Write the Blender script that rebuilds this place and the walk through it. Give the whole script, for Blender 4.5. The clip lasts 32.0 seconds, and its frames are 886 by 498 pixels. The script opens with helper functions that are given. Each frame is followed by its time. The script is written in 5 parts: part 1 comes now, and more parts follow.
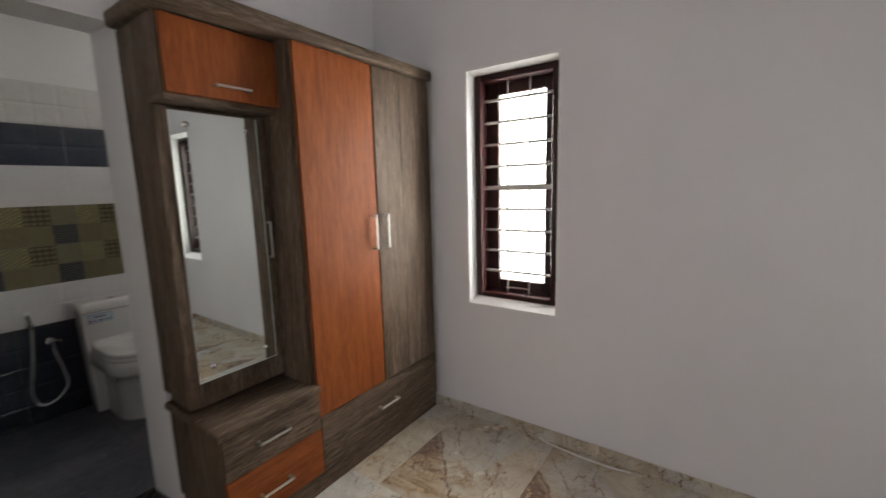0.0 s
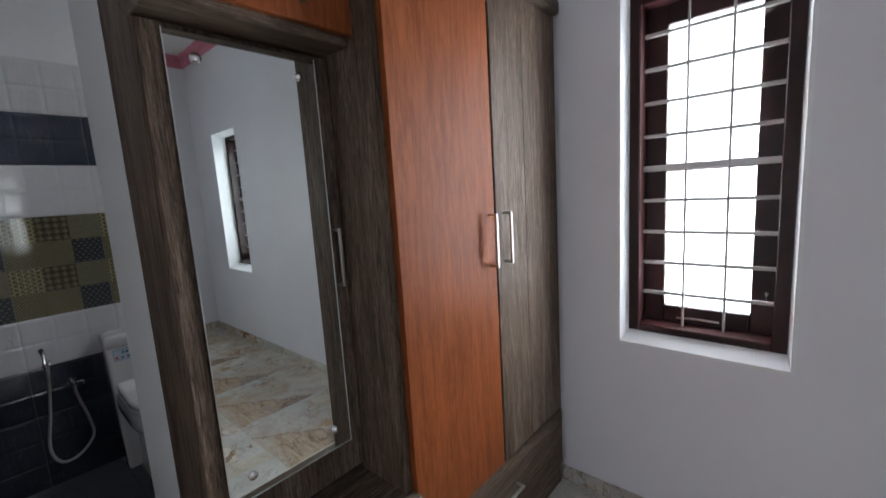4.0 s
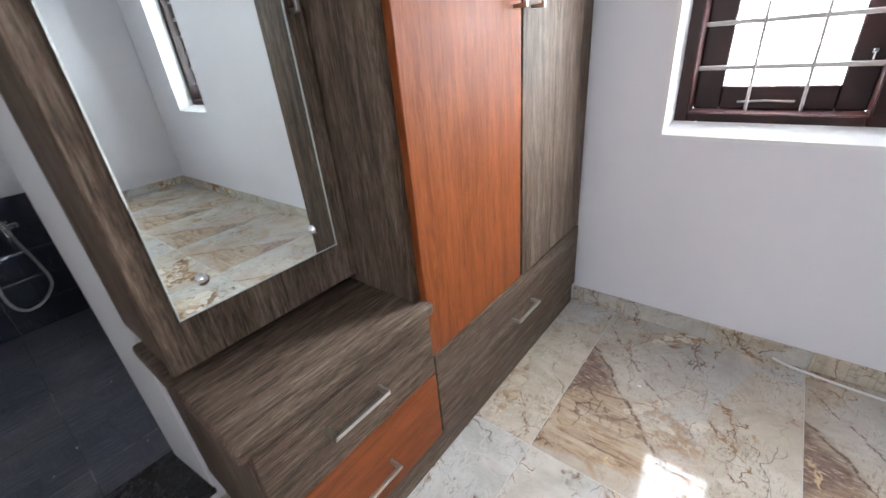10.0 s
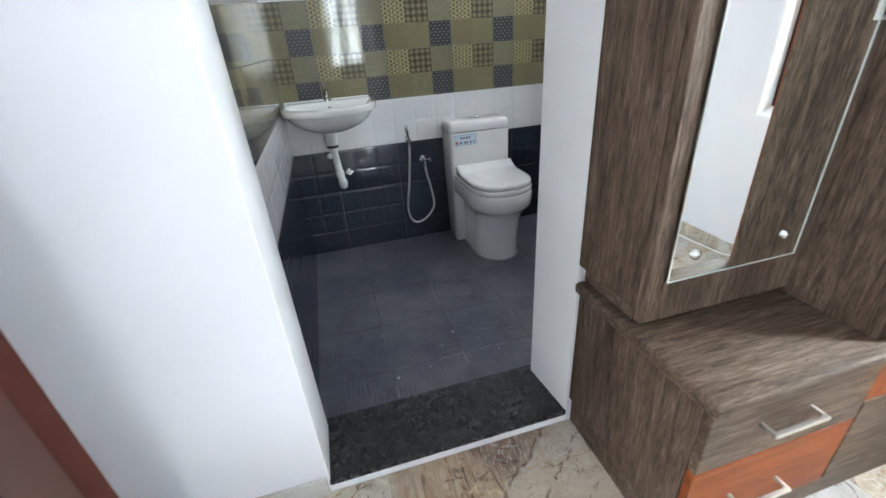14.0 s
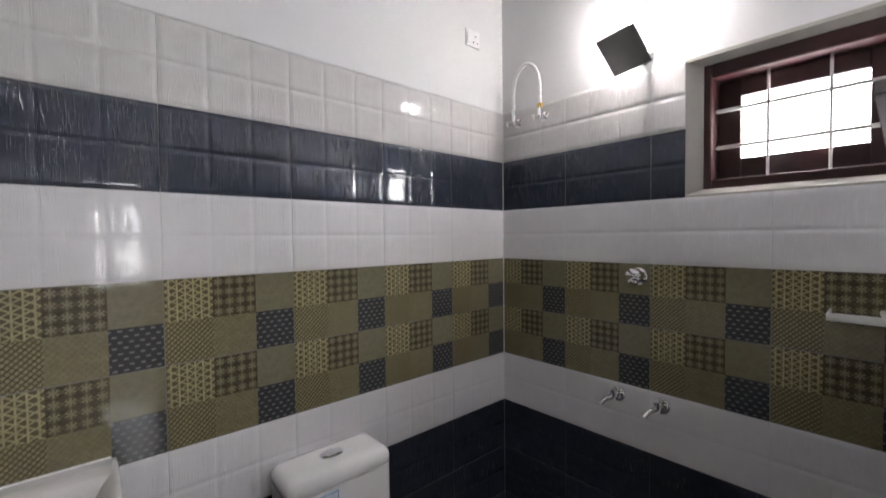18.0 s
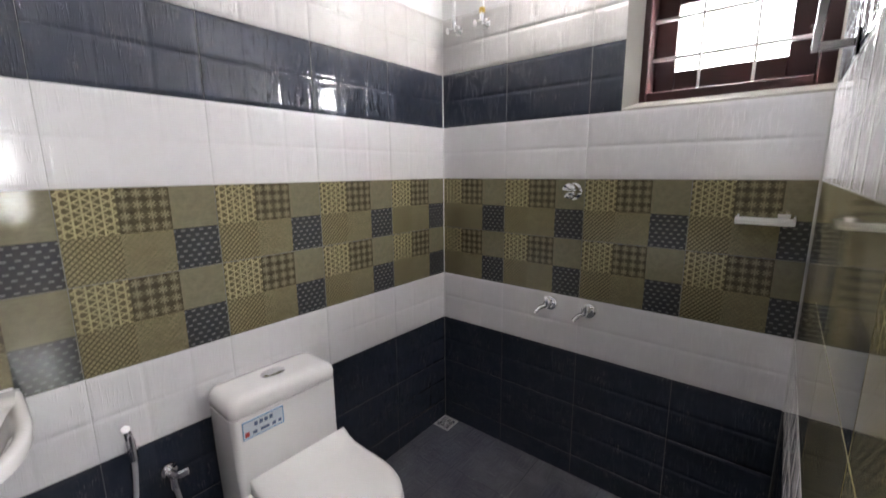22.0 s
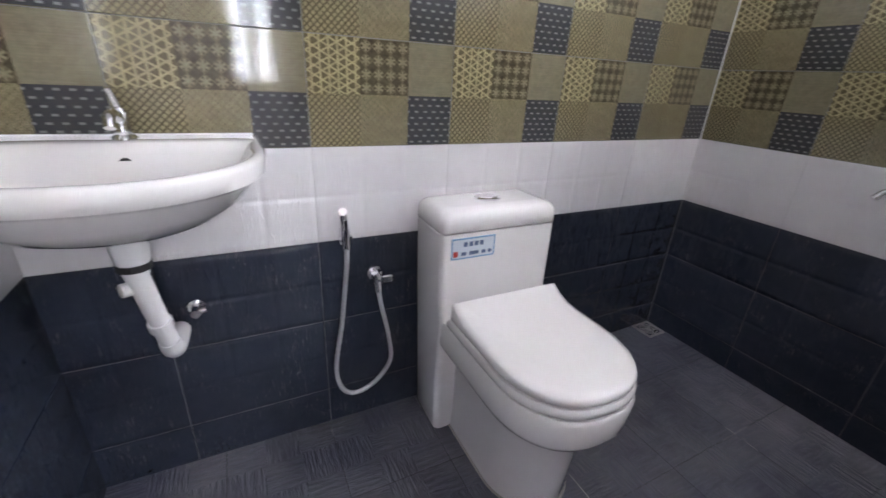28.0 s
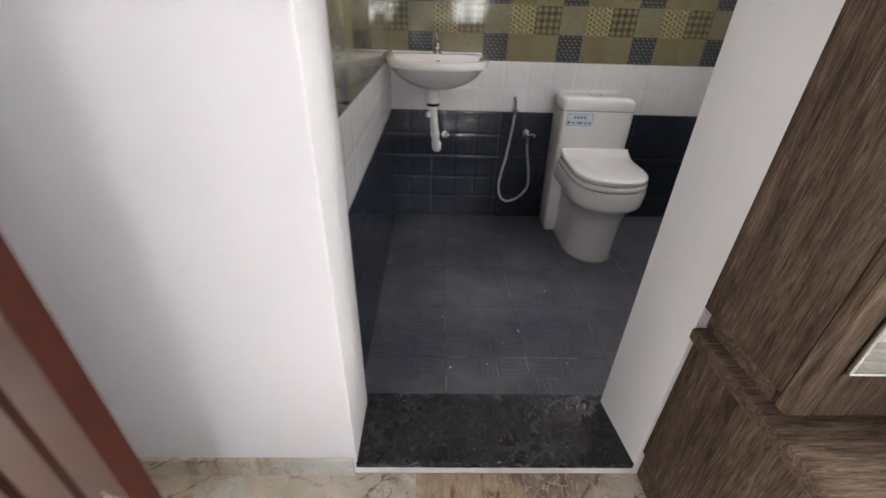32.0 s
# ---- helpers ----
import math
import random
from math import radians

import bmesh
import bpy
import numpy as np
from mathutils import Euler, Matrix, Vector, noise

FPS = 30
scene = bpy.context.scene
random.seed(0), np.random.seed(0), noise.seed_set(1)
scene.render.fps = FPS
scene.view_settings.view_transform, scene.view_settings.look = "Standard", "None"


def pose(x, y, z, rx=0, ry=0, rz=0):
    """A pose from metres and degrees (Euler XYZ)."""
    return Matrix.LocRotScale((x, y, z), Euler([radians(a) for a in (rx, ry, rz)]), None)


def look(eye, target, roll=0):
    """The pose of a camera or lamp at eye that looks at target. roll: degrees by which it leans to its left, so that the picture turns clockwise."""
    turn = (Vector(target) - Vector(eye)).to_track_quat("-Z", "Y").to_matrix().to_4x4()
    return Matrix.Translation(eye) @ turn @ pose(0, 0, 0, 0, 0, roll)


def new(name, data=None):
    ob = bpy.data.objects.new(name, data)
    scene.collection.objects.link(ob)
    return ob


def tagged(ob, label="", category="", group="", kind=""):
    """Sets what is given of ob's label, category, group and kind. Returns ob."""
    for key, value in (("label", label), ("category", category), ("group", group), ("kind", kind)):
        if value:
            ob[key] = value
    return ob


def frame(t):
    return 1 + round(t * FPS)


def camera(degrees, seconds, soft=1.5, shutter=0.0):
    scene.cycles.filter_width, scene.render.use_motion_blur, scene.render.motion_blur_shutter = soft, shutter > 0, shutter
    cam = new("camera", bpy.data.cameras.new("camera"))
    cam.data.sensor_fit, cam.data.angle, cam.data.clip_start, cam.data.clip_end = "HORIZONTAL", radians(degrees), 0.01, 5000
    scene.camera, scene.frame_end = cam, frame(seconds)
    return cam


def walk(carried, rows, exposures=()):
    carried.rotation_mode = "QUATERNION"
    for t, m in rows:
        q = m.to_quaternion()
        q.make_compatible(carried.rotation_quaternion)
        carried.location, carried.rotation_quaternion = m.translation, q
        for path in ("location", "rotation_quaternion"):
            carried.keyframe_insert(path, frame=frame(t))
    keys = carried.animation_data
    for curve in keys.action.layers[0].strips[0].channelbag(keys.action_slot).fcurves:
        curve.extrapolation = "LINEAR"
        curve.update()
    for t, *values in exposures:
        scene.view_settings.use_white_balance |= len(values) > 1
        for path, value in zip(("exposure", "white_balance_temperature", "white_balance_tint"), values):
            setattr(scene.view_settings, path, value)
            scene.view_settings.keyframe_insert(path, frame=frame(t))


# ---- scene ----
cam = camera(94.8, 32.0, shutter=0.3)
PATH = [
    (0, (-0.057, -0.009, 1.4), (-1.195, 1.607, 1.1), -1.5),
    (0.5, (-0.012, -0.08, 1.369), (-1.437, 1.236, 0.884), -2.2),
    (1, (-0.026, -0.111, 1.277), (-1.461, 1.064, 0.529), -3.7),
    (1.5, (-0.146, -0.07, 1.226), (-1.555, 1.104, 0.427), -3.9),
    (2, (-0.323, 0.045, 1.212), (-1.664, 1.279, 0.388), -4.5),
    (2.5, (-0.517, 0.195, 1.161), (-1.806, 1.466, 0.312), -5.0),
    (3, (-0.687, 0.356, 1.17), (-1.941, 1.671, 0.335), -5.2),
    (3.5, (-0.749, 0.403, 1.264), (-2.062, 1.801, 0.698), -4.2),
    (4, (-0.766, 0.378, 1.354), (-2.078, 1.86, 1.071), -3.5),
    (4.5, (-0.766, 0.34, 1.432), (-2.088, 1.841, 1.39), -3.5),
    (6.5, (-0.776, 0.347, 1.529), (-2.067, 1.805, 1.986), -3.7),
    (7, (-0.933, 0.454, 1.542), (-2.136, 1.975, 2.031), -4.3),
    (7.5, (-1.032, 0.525, 1.546), (-2.194, 2.091, 1.991), -6.2),
    (8, (-1.016, 0.569, 1.451), (-2.211, 2.165, 1.611), -6.5),
    (8.5, (-1.03, 0.588, 1.31), (-2.245, 2.143, 1.116), -6.6),
    (9, (-1.037, 0.589, 1.187), (-2.219, 2.11, 0.649), -6.0),
    (9.5, (-1.022, 0.571, 1.075), (-2.168, 2.005, 0.28), -5.8),
    (10, (-0.993, 0.521, 1.042), (-2.155, 1.878, 0.142), -5.3),
    (10.5, (-0.908, 0.388, 1.057), (-2.246, 1.543, 0.122), -3.7),
    (11, (-0.784, 0.201, 1.118), (-2.337, 0.989, 0.136), -4.5),
    (11.5, (-0.652, 0.009, 1.176), (-2.324, 0.555, 0.223), -5.4),
    (12, (-0.51, -0.098, 1.215), (-2.256, 0.359, 0.354), -4.0),
    (12.5, (-0.542, -0.104, 1.232), (-2.33, 0.321, 0.443), -4.3),
    (13, (-0.725, -0.031, 1.208), (-2.491, 0.349, 0.352), -4.0),
    (13.5, (-0.931, 0.031, 1.17), (-2.68, 0.422, 0.283), -4.2),
    (15.5, (-1.822, 0.085, 1.066), (-3.43, 0.831, 0.14), -3.6),
    (16, (-1.994, 0.122, 1.114), (-3.558, 1.062, 0.295), -2.3),
    (16.5, (-2.122, 0.233, 1.174), (-3.669, 1.272, 0.448), -1.6),
    (17, (-2.188, 0.272, 1.251), (-3.721, 1.429, 0.696), 0.3),
    (17.5, (-2.209, 0.268, 1.333), (-3.726, 1.534, 1.024), 0.2),
    (18, (-2.198, 0.269, 1.46), (-3.698, 1.591, 1.403), -0.6),
    (18.5, (-2.181, 0.263, 1.533), (-3.66, 1.599, 1.708), -0.8),
    (19, (-2.158, 0.26, 1.624), (-3.59, 1.616, 1.956), -1.3),
    (19.5, (-2.17, 0.267, 1.643), (-3.527, 1.656, 2.12), -0.7),
    (20, (-2.192, 0.275, 1.669), (-3.424, 1.747, 2.235), -1.0),
    (20.5, (-2.195, 0.27, 1.659), (-3.407, 1.799, 2.098), -0.8),
    (21, (-2.211, 0.276, 1.596), (-3.443, 1.847, 1.714), -2.0),
    (21.5, (-2.218, 0.286, 1.505), (-3.454, 1.852, 1.354), -1.6),
    (22, (-2.232, 0.281, 1.381), (-3.491, 1.79, 1.008), -0.5),
    (22.5, (-2.213, 0.282, 1.256), (-3.508, 1.69, 0.673), 1.3),
    (23, (-2.165, 0.236, 1.18), (-3.511, 1.512, 0.432), 1.8),
    (23.5, (-2.116, 0.203, 1.091), (-3.551, 1.278, 0.204), 1.5),
    (24, (-2.036, 0.157, 1.012), (-3.588, 0.916, 0.004), 1.8),
    (24.5, (-1.974, 0.126, 0.926), (-3.512, 0.696, -0.218), 1.8),
    (26.5, (-2.369, 0.17, 0.957), (-4.083, 0.544, -0.002), 2.3),
    (27, (-2.482, 0.187, 1.012), (-4.275, 0.539, 0.199), 1.1),
    (27.5, (-2.526, 0.22, 1.032), (-4.286, 0.758, 0.249), 2.1),
    (28, (-2.555, 0.277, 1.024), (-4.194, 1.115, 0.243), 3.2),
    (28.5, (-2.546, 0.313, 1.036), (-4.031, 1.367, 0.208), 3.1),
    (29, (-2.5, 0.308, 1.073), (-3.936, 1.461, 0.295), 3.1),
    (29.5, (-2.386, 0.291, 1.083), (-3.735, 1.537, 0.292), 3.3),
    (30, (-2.223, 0.249, 1.078), (-3.626, 1.353, 0.177), 3.6),
    (30.5, (-2.063, 0.206, 1.045), (-3.535, 1.111, 0.038), 2.6),
    (31, (-1.844, 0.141, 1.03), (-3.404, 0.846, -0.005), 3.5),
    (31.5, (-1.587, 0.094, 1.066), (-3.177, 0.45, -0.093), 2.3),
    (32, (-1.321, 0.076, 1.093), (-3.033, 0.126, 0.06), 1.8),
]
EXPOSURES = [
    (0, -0.85, 7200, 12),
    (1, -0.05, 6400, 12),
    (2, 0.25, 6150, 12),
    (3, 0.3, 6100, 12),
    (4, -0.95, 6100, 11),
    (4.5, -1.05, 6300, 11),
    (6.5, -0.9, 6700, 11),
    (7.5, -1, 6700, 11),
    (8.5, -1.3, 6500, 11),
    (9.2, -1.1, 6350, 11),
    (10, 0.25, 6150, 11),
    (10.5, 0.45, 6100, 10),
    (11, 0.65, 6000, 7),
    (12, 0.7, 6000, 5),
    (13.5, 0.85, 6000, 5),
    (15.5, 1.6, 6400, 13),
    (16.5, 1.55, 6600, 14),
    (17, 1.55, 6600, 15),
    (18, 0.4, 6600, 16),
    (19, -0.85, 6700, 15),
    (20, -1, 6900, 15),
    (20.5, -1.2, 6900, 15),
    (21, -0.9, 6800, 15),
    (22, 1.1, 6700, 15),
    (23, 1.7, 6400, 17),
    (24.5, 1.6, 6400, 18),
    (26.5, 1.5, 6800, 18),
    (27, 1.4, 6800, 18),
    (28, 1.45, 6300, 18),
    (29, 1.45, 6300, 18),
    (30, 1.6, 6300, 19),
    (31, 1.6, 6800, 16),
    (32, 0.8, 6900, 14),
]
walk(cam, [(t, look(eye, target, roll)) for t, eye, target, roll in PATH], EXPOSURES)

# world, lamps -------------------------------------------------------------
world = bpy.data.worlds.new("sky")
scene.world = world
world.use_nodes = True
wn = world.node_tree
sky = wn.nodes.new("ShaderNodeTexSky")
sky.sky_type = "NISHITA"
sky.sun_disc = False
sky.sun_elevation, sky.sun_rotation = radians(55), radians(200)
wn.links.new(sky.outputs[0], wn.nodes["Background"].inputs[0])
wn.nodes["Background"].inputs[1].default_value = 0.12

# the plan, in metres ------------------------------------------------------
XW, XB = -1.955, -2.148         # wall between bedroom and bathroom: bedroom face, bathroom face
YN, YBN = 2.0, 1.936            # outer wall: bedroom face, bathroom face
XE, YS = 2.2, -1.36             # far bedroom wall, entrance wall
XBW, YBS = -3.606, -0.162         # bathroom: wall behind the basin, wall beside it
ZC, ZBC = 2.86, 2.868           # ceilings
ZBF = -0.035                    # bathroom floor, a step below the bedroom
DY0, DY1, DZ = -0.120, 0.630, 2.032   # bathroom doorway
W1 = (-1.285, -0.765, 0.720, 2.020)  # bedroom window: x0, x1, z0, z1
W2 = (1.17, 1.685, 0.705, 2.02)
W4 = (0.30, 0.96, 0.72, 2.04)        # window in the far wall: y0, y1, z0, z1
WB = (-2.735, -2.148, 1.605, 2.085)    # bathroom window
ED = (-1.895, -0.99, 2.06)           # entrance doorway: x0, x1, top
ROW0, ROWH, TW = 0.097, 0.25, 0.375  # wall tiles
YO = 2.22                           # outer face of the outer wall


def area(name, m, sx, sy, watts, colour=(1, 1, 1)):
    d = bpy.data.lights.new(name, "AREA")
    d.shape, d.size, d.size_y, d.energy, d.color = "RECTANGLE", sx, sy, watts, colour
    ob = new(name, d)
    ob.matrix_world = m
    return ob


SKYC = (0.93, 0.97, 1.0)
area("window_light", pose((W1[0] + W1[1]) / 2, 2.205, 1.37, -90), 0.42, 1.2, 70, SKYC)
area("window_light", pose((W2[0] + W2[1]) / 2, 2.24, 1.37, -90), 0.42, 1.2, 22, SKYC)
area("window_light", pose((WB[0] + WB[1]) / 2, 2.125, 1.845, -90), 0.38, 0.28, 15, SKYC)
area("window_light", pose(XE + 0.17, (W4[0] + W4[1]) / 2, 1.38, 90, 0, 90), 0.56, 1.15, 20, SKYC)
area("doorway_light", pose((ED[0] + ED[1]) / 2, YS - 0.45, 1.2, 90), 0.85, 1.9, 16, (1, 0.98, 0.95))


# materials ----------------------------------------------------------------
class N:
    """A small node builder."""

    def __init__(self, name):
        self.m = bpy.data.materials.new(name)
        self.m.use_nodes = True
        self.t = self.m.node_tree
        self.b = self.t.nodes["Principled BSDF"]

    def n(self, kind, **kw):
        node = self.t.nodes.new(kind)
        for k, v in kw.items():
            setattr(node, k, v)
        return node

    def put(self, sock, v):
        if hasattr(v, "is_output"):
            self.t.links.new(v, sock)
        else:
            sock.default_value = v

    def math(self, op, a, b=0.0, c=0.0):
        k = self.n("ShaderNodeMath", operation=op)
        for s, v in zip(k.inputs, (a, b, c)):
            self.put(s, v)
        return k.outputs[0]

    def coord(self, what="Object"):
        return self.n("ShaderNodeTexCoord").outputs[what]

    def map(self, v, scale=(1, 1, 1), loc=(0, 0, 0), rot=(0, 0, 0)):
        k = self.n("ShaderNodeMapping")
        self.put(k.inputs["Vector"], v)
        self.put(k.inputs["Scale"], scale)
        self.put(k.inputs["Location"], loc)
        self.put(k.inputs["Rotation"], rot)
        return k.outputs[0]

    def noise(self, v, scale, detail=4.0, rough=0.55, dist=0.0):
        k = self.n("ShaderNodeTexNoise")
        self.put(k.inputs["Vector"], v)
        for nm, x in (("Scale", scale), ("Detail", detail), ("Roughness", rough), ("Distortion", dist)):
            self.put(k.inputs[nm], x)
        return k.outputs["Fac"]

    def voronoi(self, v, scale, feature="F1", rand=1.0):
        k = self.n("ShaderNodeTexVoronoi", feature=feature)
        self.put(k.inputs["Vector"], v)
        self.put(k.inputs["Scale"], scale)
        self.put(k.inputs["Randomness"], rand)
        return k.outputs["Distance"]

    def ramp(self, fac, *stops):
        k = self.n("ShaderNodeValToRGB")
        el = k.color_ramp.elements
        while len(el) < len(stops):
            el.new(0.5)
        for e, (p, c) in zip(el, stops):
            e.position = p
            e.color = (*c, 1) if not isinstance(c, (int, float)) else (c, c, c, 1)
        self.put(k.inputs[0], fac)
        return k.outputs[0]

    def mix(self, fac, a, b, blend="MIX"):
        k = self.n("ShaderNodeMix", data_type="RGBA", blend_type=blend)
        self.put(k.inputs[0], fac)
        for s, v in ((k.inputs[6], a), (k.inputs[7], b)):
            self.put(s, (*v, 1) if isinstance(v, tuple) and len(v) == 3 else v)
        return k.outputs[2]

    def bump(self, h, strength=0.3, dist=0.01, normal=None):
        k = self.n("ShaderNodeBump")
        self.put(k.inputs["Height"], h)
        self.put(k.inputs["Strength"], strength)
        self.put(k.inputs["Distance"], dist)
        if normal is not None:
            self.put(k.inputs["Normal"], normal)
        self.put(self.b.inputs["Normal"], k.outputs[0])
        return k.outputs[0]

    def set(self, colour=None, rough=None, metal=None, **kw):
        if colour is not None:
            self.put(self.b.inputs["Base Color"], (*colour, 1) if isinstance(colour, tuple) and len(colour) == 3 else colour)
        if rough is not None:
            self.put(self.b.inputs["Roughness"], rough)
        if metal is not None:
            self.put(self.b.inputs["Metallic"], metal)
        for k, v in kw.items():
            self.put(self.b.inputs[k], v)
        return self

    def rand(self):
        return self.n("ShaderNodeObjectInfo").outputs["Random"]


def paint(name, colour, rough=0.6, grain=0.03):
    k = N(name)
    p = k.coord()
    big = k.noise(p, 1.3, 3)
    fine = k.noise(p, 160, 2)
    c2 = tuple(x * (1 - grain * 2.2) for x in colour)
    k.set(k.mix(k.ramp(big, (0.3, 0.0), (0.7, 1.0)), c2, colour), rough)
    k.bump(k.math("ADD", k.math("MULTIPLY", fine, 0.4), k.noise(p, 14, 3)), 0.12, 0.004)
    return k.m


def wood(name, axis, dark, mid, light, rough=0.5, streak=1.0, lines=1.0, wide=1.0):
    """A printed laminate with long grain along one axis."""
    k = N(name)
    p = k.coord()

    def along(n, a):
        v = [n] * 3
        v["xyz".index(axis)] = a
        return k.map(p, tuple(v))

    a = k.noise(along(46, 4.0), 1.0, 6, 0.75, 0.8)
    b = k.noise(along(300, 22), 1.0, 3, 0.7)
    c = k.noise(along(12, 1.0), 1.0, 4, 0.6, 0.8)
    d = k.noise(along(150, 14), 1.0, 4, 0.75, 1.0)
    t = k.math("ADD", k.math("MULTIPLY", a, 0.38), k.math("ADD", k.math("MULTIPLY", b, 0.34 * streak), k.math("MULTIPLY", c, 0.20 * wide)))
    t = k.math("ADD", t, 0.10 * (1 - wide) - 0.01)
    col = k.ramp(t, (0.36, dark), (0.455, mid), (0.56, light))
    pores = k.math("MAXIMUM", k.ramp(d, (0.54, 0.0), (0.60, lines)), k.ramp(k.noise(along(60, 2.2), 1.0, 5, 0.75, 0.4), (0.62, 0.0), (0.67, lines * wide * 0.7)))
    split = k.math("MULTIPLY", k.ramp(k.math("ABSOLUTE", k.math("SUBTRACT", k.noise(along(34, 1.1), 1.0, 3, 0.5, 0.3), 0.5)), (0.0, 1.0), (0.010, 0.0)), k.ramp(k.noise(along(9, 2.5), 1.0, 2), (0.47, 0.0), (0.54, 0.75 * lines)))
    pores = k.math("MAXIMUM", pores, split)
    k.set(k.mix(pores, col, dark), k.ramp(b, (0.3, rough - 0.08), (0.7, rough + 0.12)), 0, **{"Specular IOR Level": 0.12})
    k.bump(k.math("SUBTRACT", a, pores), 0.35, 0.002)
    return k.m


WALL = paint("wall_paint", (0.79, 0.79, 0.835), 0.55)
WALLB = paint("bath_wall_paint", (0.72, 0.72, 0.72), 0.6)
CEIL = paint("ceiling_paint", (0.76, 0.76, 0.75), 0.7)
TRIM = paint("white_trim_paint", (0.82, 0.82, 0.83), 0.45, 0.01)
k = N("pink_cornice_paint")
p = k.coord()
leaf = k.math("ADD", k.voronoi(p, 75, "SMOOTH_F1"), k.math("MULTIPLY", k.noise(p, 95, 3, 0.6), 0.6))
k.set(k.mix(k.ramp(leaf, (0.35, 0.0), (0.75, 1.0)), (0.72, 0.30, 0.37), (0.58, 0.19, 0.26)), 0.55)
k.bump(leaf, 0.5, 0.006)
PINK = k.m
DK, MD, LT = (0.033, 0.0215, 0.0145), (0.108, 0.075, 0.054), (0.225, 0.168, 0.127)
WALNUT_Z = wood("walnut_laminate_upright", "z", DK, MD, LT, lines=0.6)
WALNUT_Y = wood("walnut_laminate_lying", "y", DK, MD, LT, lines=0.6)
OD, OM, OL = (0.150, 0.037, 0.0105), (0.232, 0.064, 0.0185), (0.275, 0.083, 0.026)
ORANGE_Z = wood("orange_laminate_upright", "z", OD, OM, OL, 0.5, 0.8, 0.16, 0.2)
ORANGE_Y = wood("orange_laminate_lying", "y", OD, OM, OL, 0.5, 0.8, 0.16, 0.2)


def simple(name, colour, rough=0.4, metal=0.0, var=0.06, bumps=0.0, scale=30, **kw):
    k = N(name)
    p = k.coord()
    c2 = tuple(x * (1 - var) for x in colour)
    k.set(k.mix(k.noise(p, scale, 3), c2, colour), rough, metal, **kw)
    if bumps:
        k.bump(k.noise(p, scale * 3, 3), bumps, 0.002)
    return k.m


MAROON = simple("maroon_enamel", (0.027, 0.0062, 0.0060), 0.36, 0, 0.3, 0.15, 9, **{"Specular IOR Level": 0.3})
MAROON_D = simple("maroon_door_enamel", (0.050, 0.0152, 0.0115), 0.36, 0, 0.25, 0.12, 7, **{"Specular IOR Level": 0.11})
STEEL = simple("brushed_steel", (0.72, 0.70, 0.66), 0.28, 1.0, 0.1)
CHROME = simple("chrome", (0.86, 0.86, 0.87), 0.09, 1.0, 0.02)
BARS = simple("grille_enamel", (0.60, 0.58, 0.57), 0.4, 0.0, 0.1)
CERAMIC = simple("white_ceramic", (0.85, 0.835, 0.825), 0.07, 0, 0.02, **{"Coat Weight": 1.0, "Coat Roughness": 0.02})
PLASTIC = simple("white_plastic", (0.80, 0.80, 0.80), 0.35, 0, 0.03)
RUBBER = simple("black_rubber", (0.015, 0.015, 0.016), 0.6)
GREYP = simple("grey_plate", (0.32, 0.315, 0.31), 0.35, 0.4)
BLUE = simple("sticker_blue", (0.16, 0.35, 0.55), 0.5)
BLUE_D = simple("sticker_ink", (0.10, 0.14, 0.26), 0.5)
PALE = simple("sticker_paper", (0.62, 0.68, 0.74), 0.5)
RED = simple("sticker_red", (0.55, 0.06, 0.05), 0.5)
HOSE_M = simple("hose_chrome", (0.74, 0.74, 0.74), 0.3, 0.8, 0.1)
BRASS = simple("brass_nut", (0.62, 0.42, 0.12), 0.3, 1.0)
GROUT = simple("pale_grout", (0.60, 0.60, 0.59), 0.8)
WGROUT = simple("tile_grout", (0.27, 0.27, 0.275), 0.8)
DGROUT = simple("smeared_grout", (0.25, 0.26, 0.27), 0.8, 0, 0.5, 0, 8)
SATIN = simple("satin_chrome", (0.52, 0.52, 0.53), 0.3, 1.0, 0.25, 0.1, 60)
RAIL = simple("satin_steel", (0.24, 0.235, 0.23), 0.16, 1.0)
PLASTER = paint("bare_plaster", (0.42, 0.40, 0.36), 0.8, 0.08)
GROUTD = simple("grey_grout", (0.13, 0.135, 0.145), 0.85, 0, 0.5, 0, 5)

k = N("dusty_floor_grout")
p = k.coord()
k.set(k.mix(k.ramp(k.noise(p, 3.5, 4, 0.7), (0.54, 0.0), (0.62, 1.0)), (0.055, 0.06, 0.07), (0.36, 0.36, 0.355)), 0.85)
FGROUT = k.m
EDGE = simple("ground_glass_edge", (0.62, 0.66, 0.64), 0.3, 0.3)
MIRROR = N("mirror_silver").set((0.88, 0.93, 0.905), 0.005, 1.0).m
GLASS = N("window_glass").set((0.95, 0.98, 0.96), 0.02, 0.0, **{"Transmission Weight": 1.0, "IOR": 1.02}).m
k = N("bulb_glow")
k.set((0.9, 0.9, 0.9), 0.4, **{"Emission Color": (1, 0.98, 0.95, 1), "Emission Strength": 265.0})
BULB = k.m
k = N("lamp_diffuser_glow")
k.set((0.9, 0.9, 0.9), 0.4, **{"Emission Color": (1, 0.99, 0.97, 1), "Emission Strength": 4.0})
BULB2 = k.m
k = N("daylight_backdrop")
p = k.coord()
em = k.n("ShaderNodeEmission")
k.put(em.inputs[0], k.ramp(k.noise(p, 2.2, 4), (0.3, (0.93, 0.97, 0.90)), (0.6, (1, 1, 1))))
em.inputs[1].default_value = 3.0
k.t.links.new(em.outputs[0], k.t.nodes["Material Output"].inputs[0])
BACK = k.m


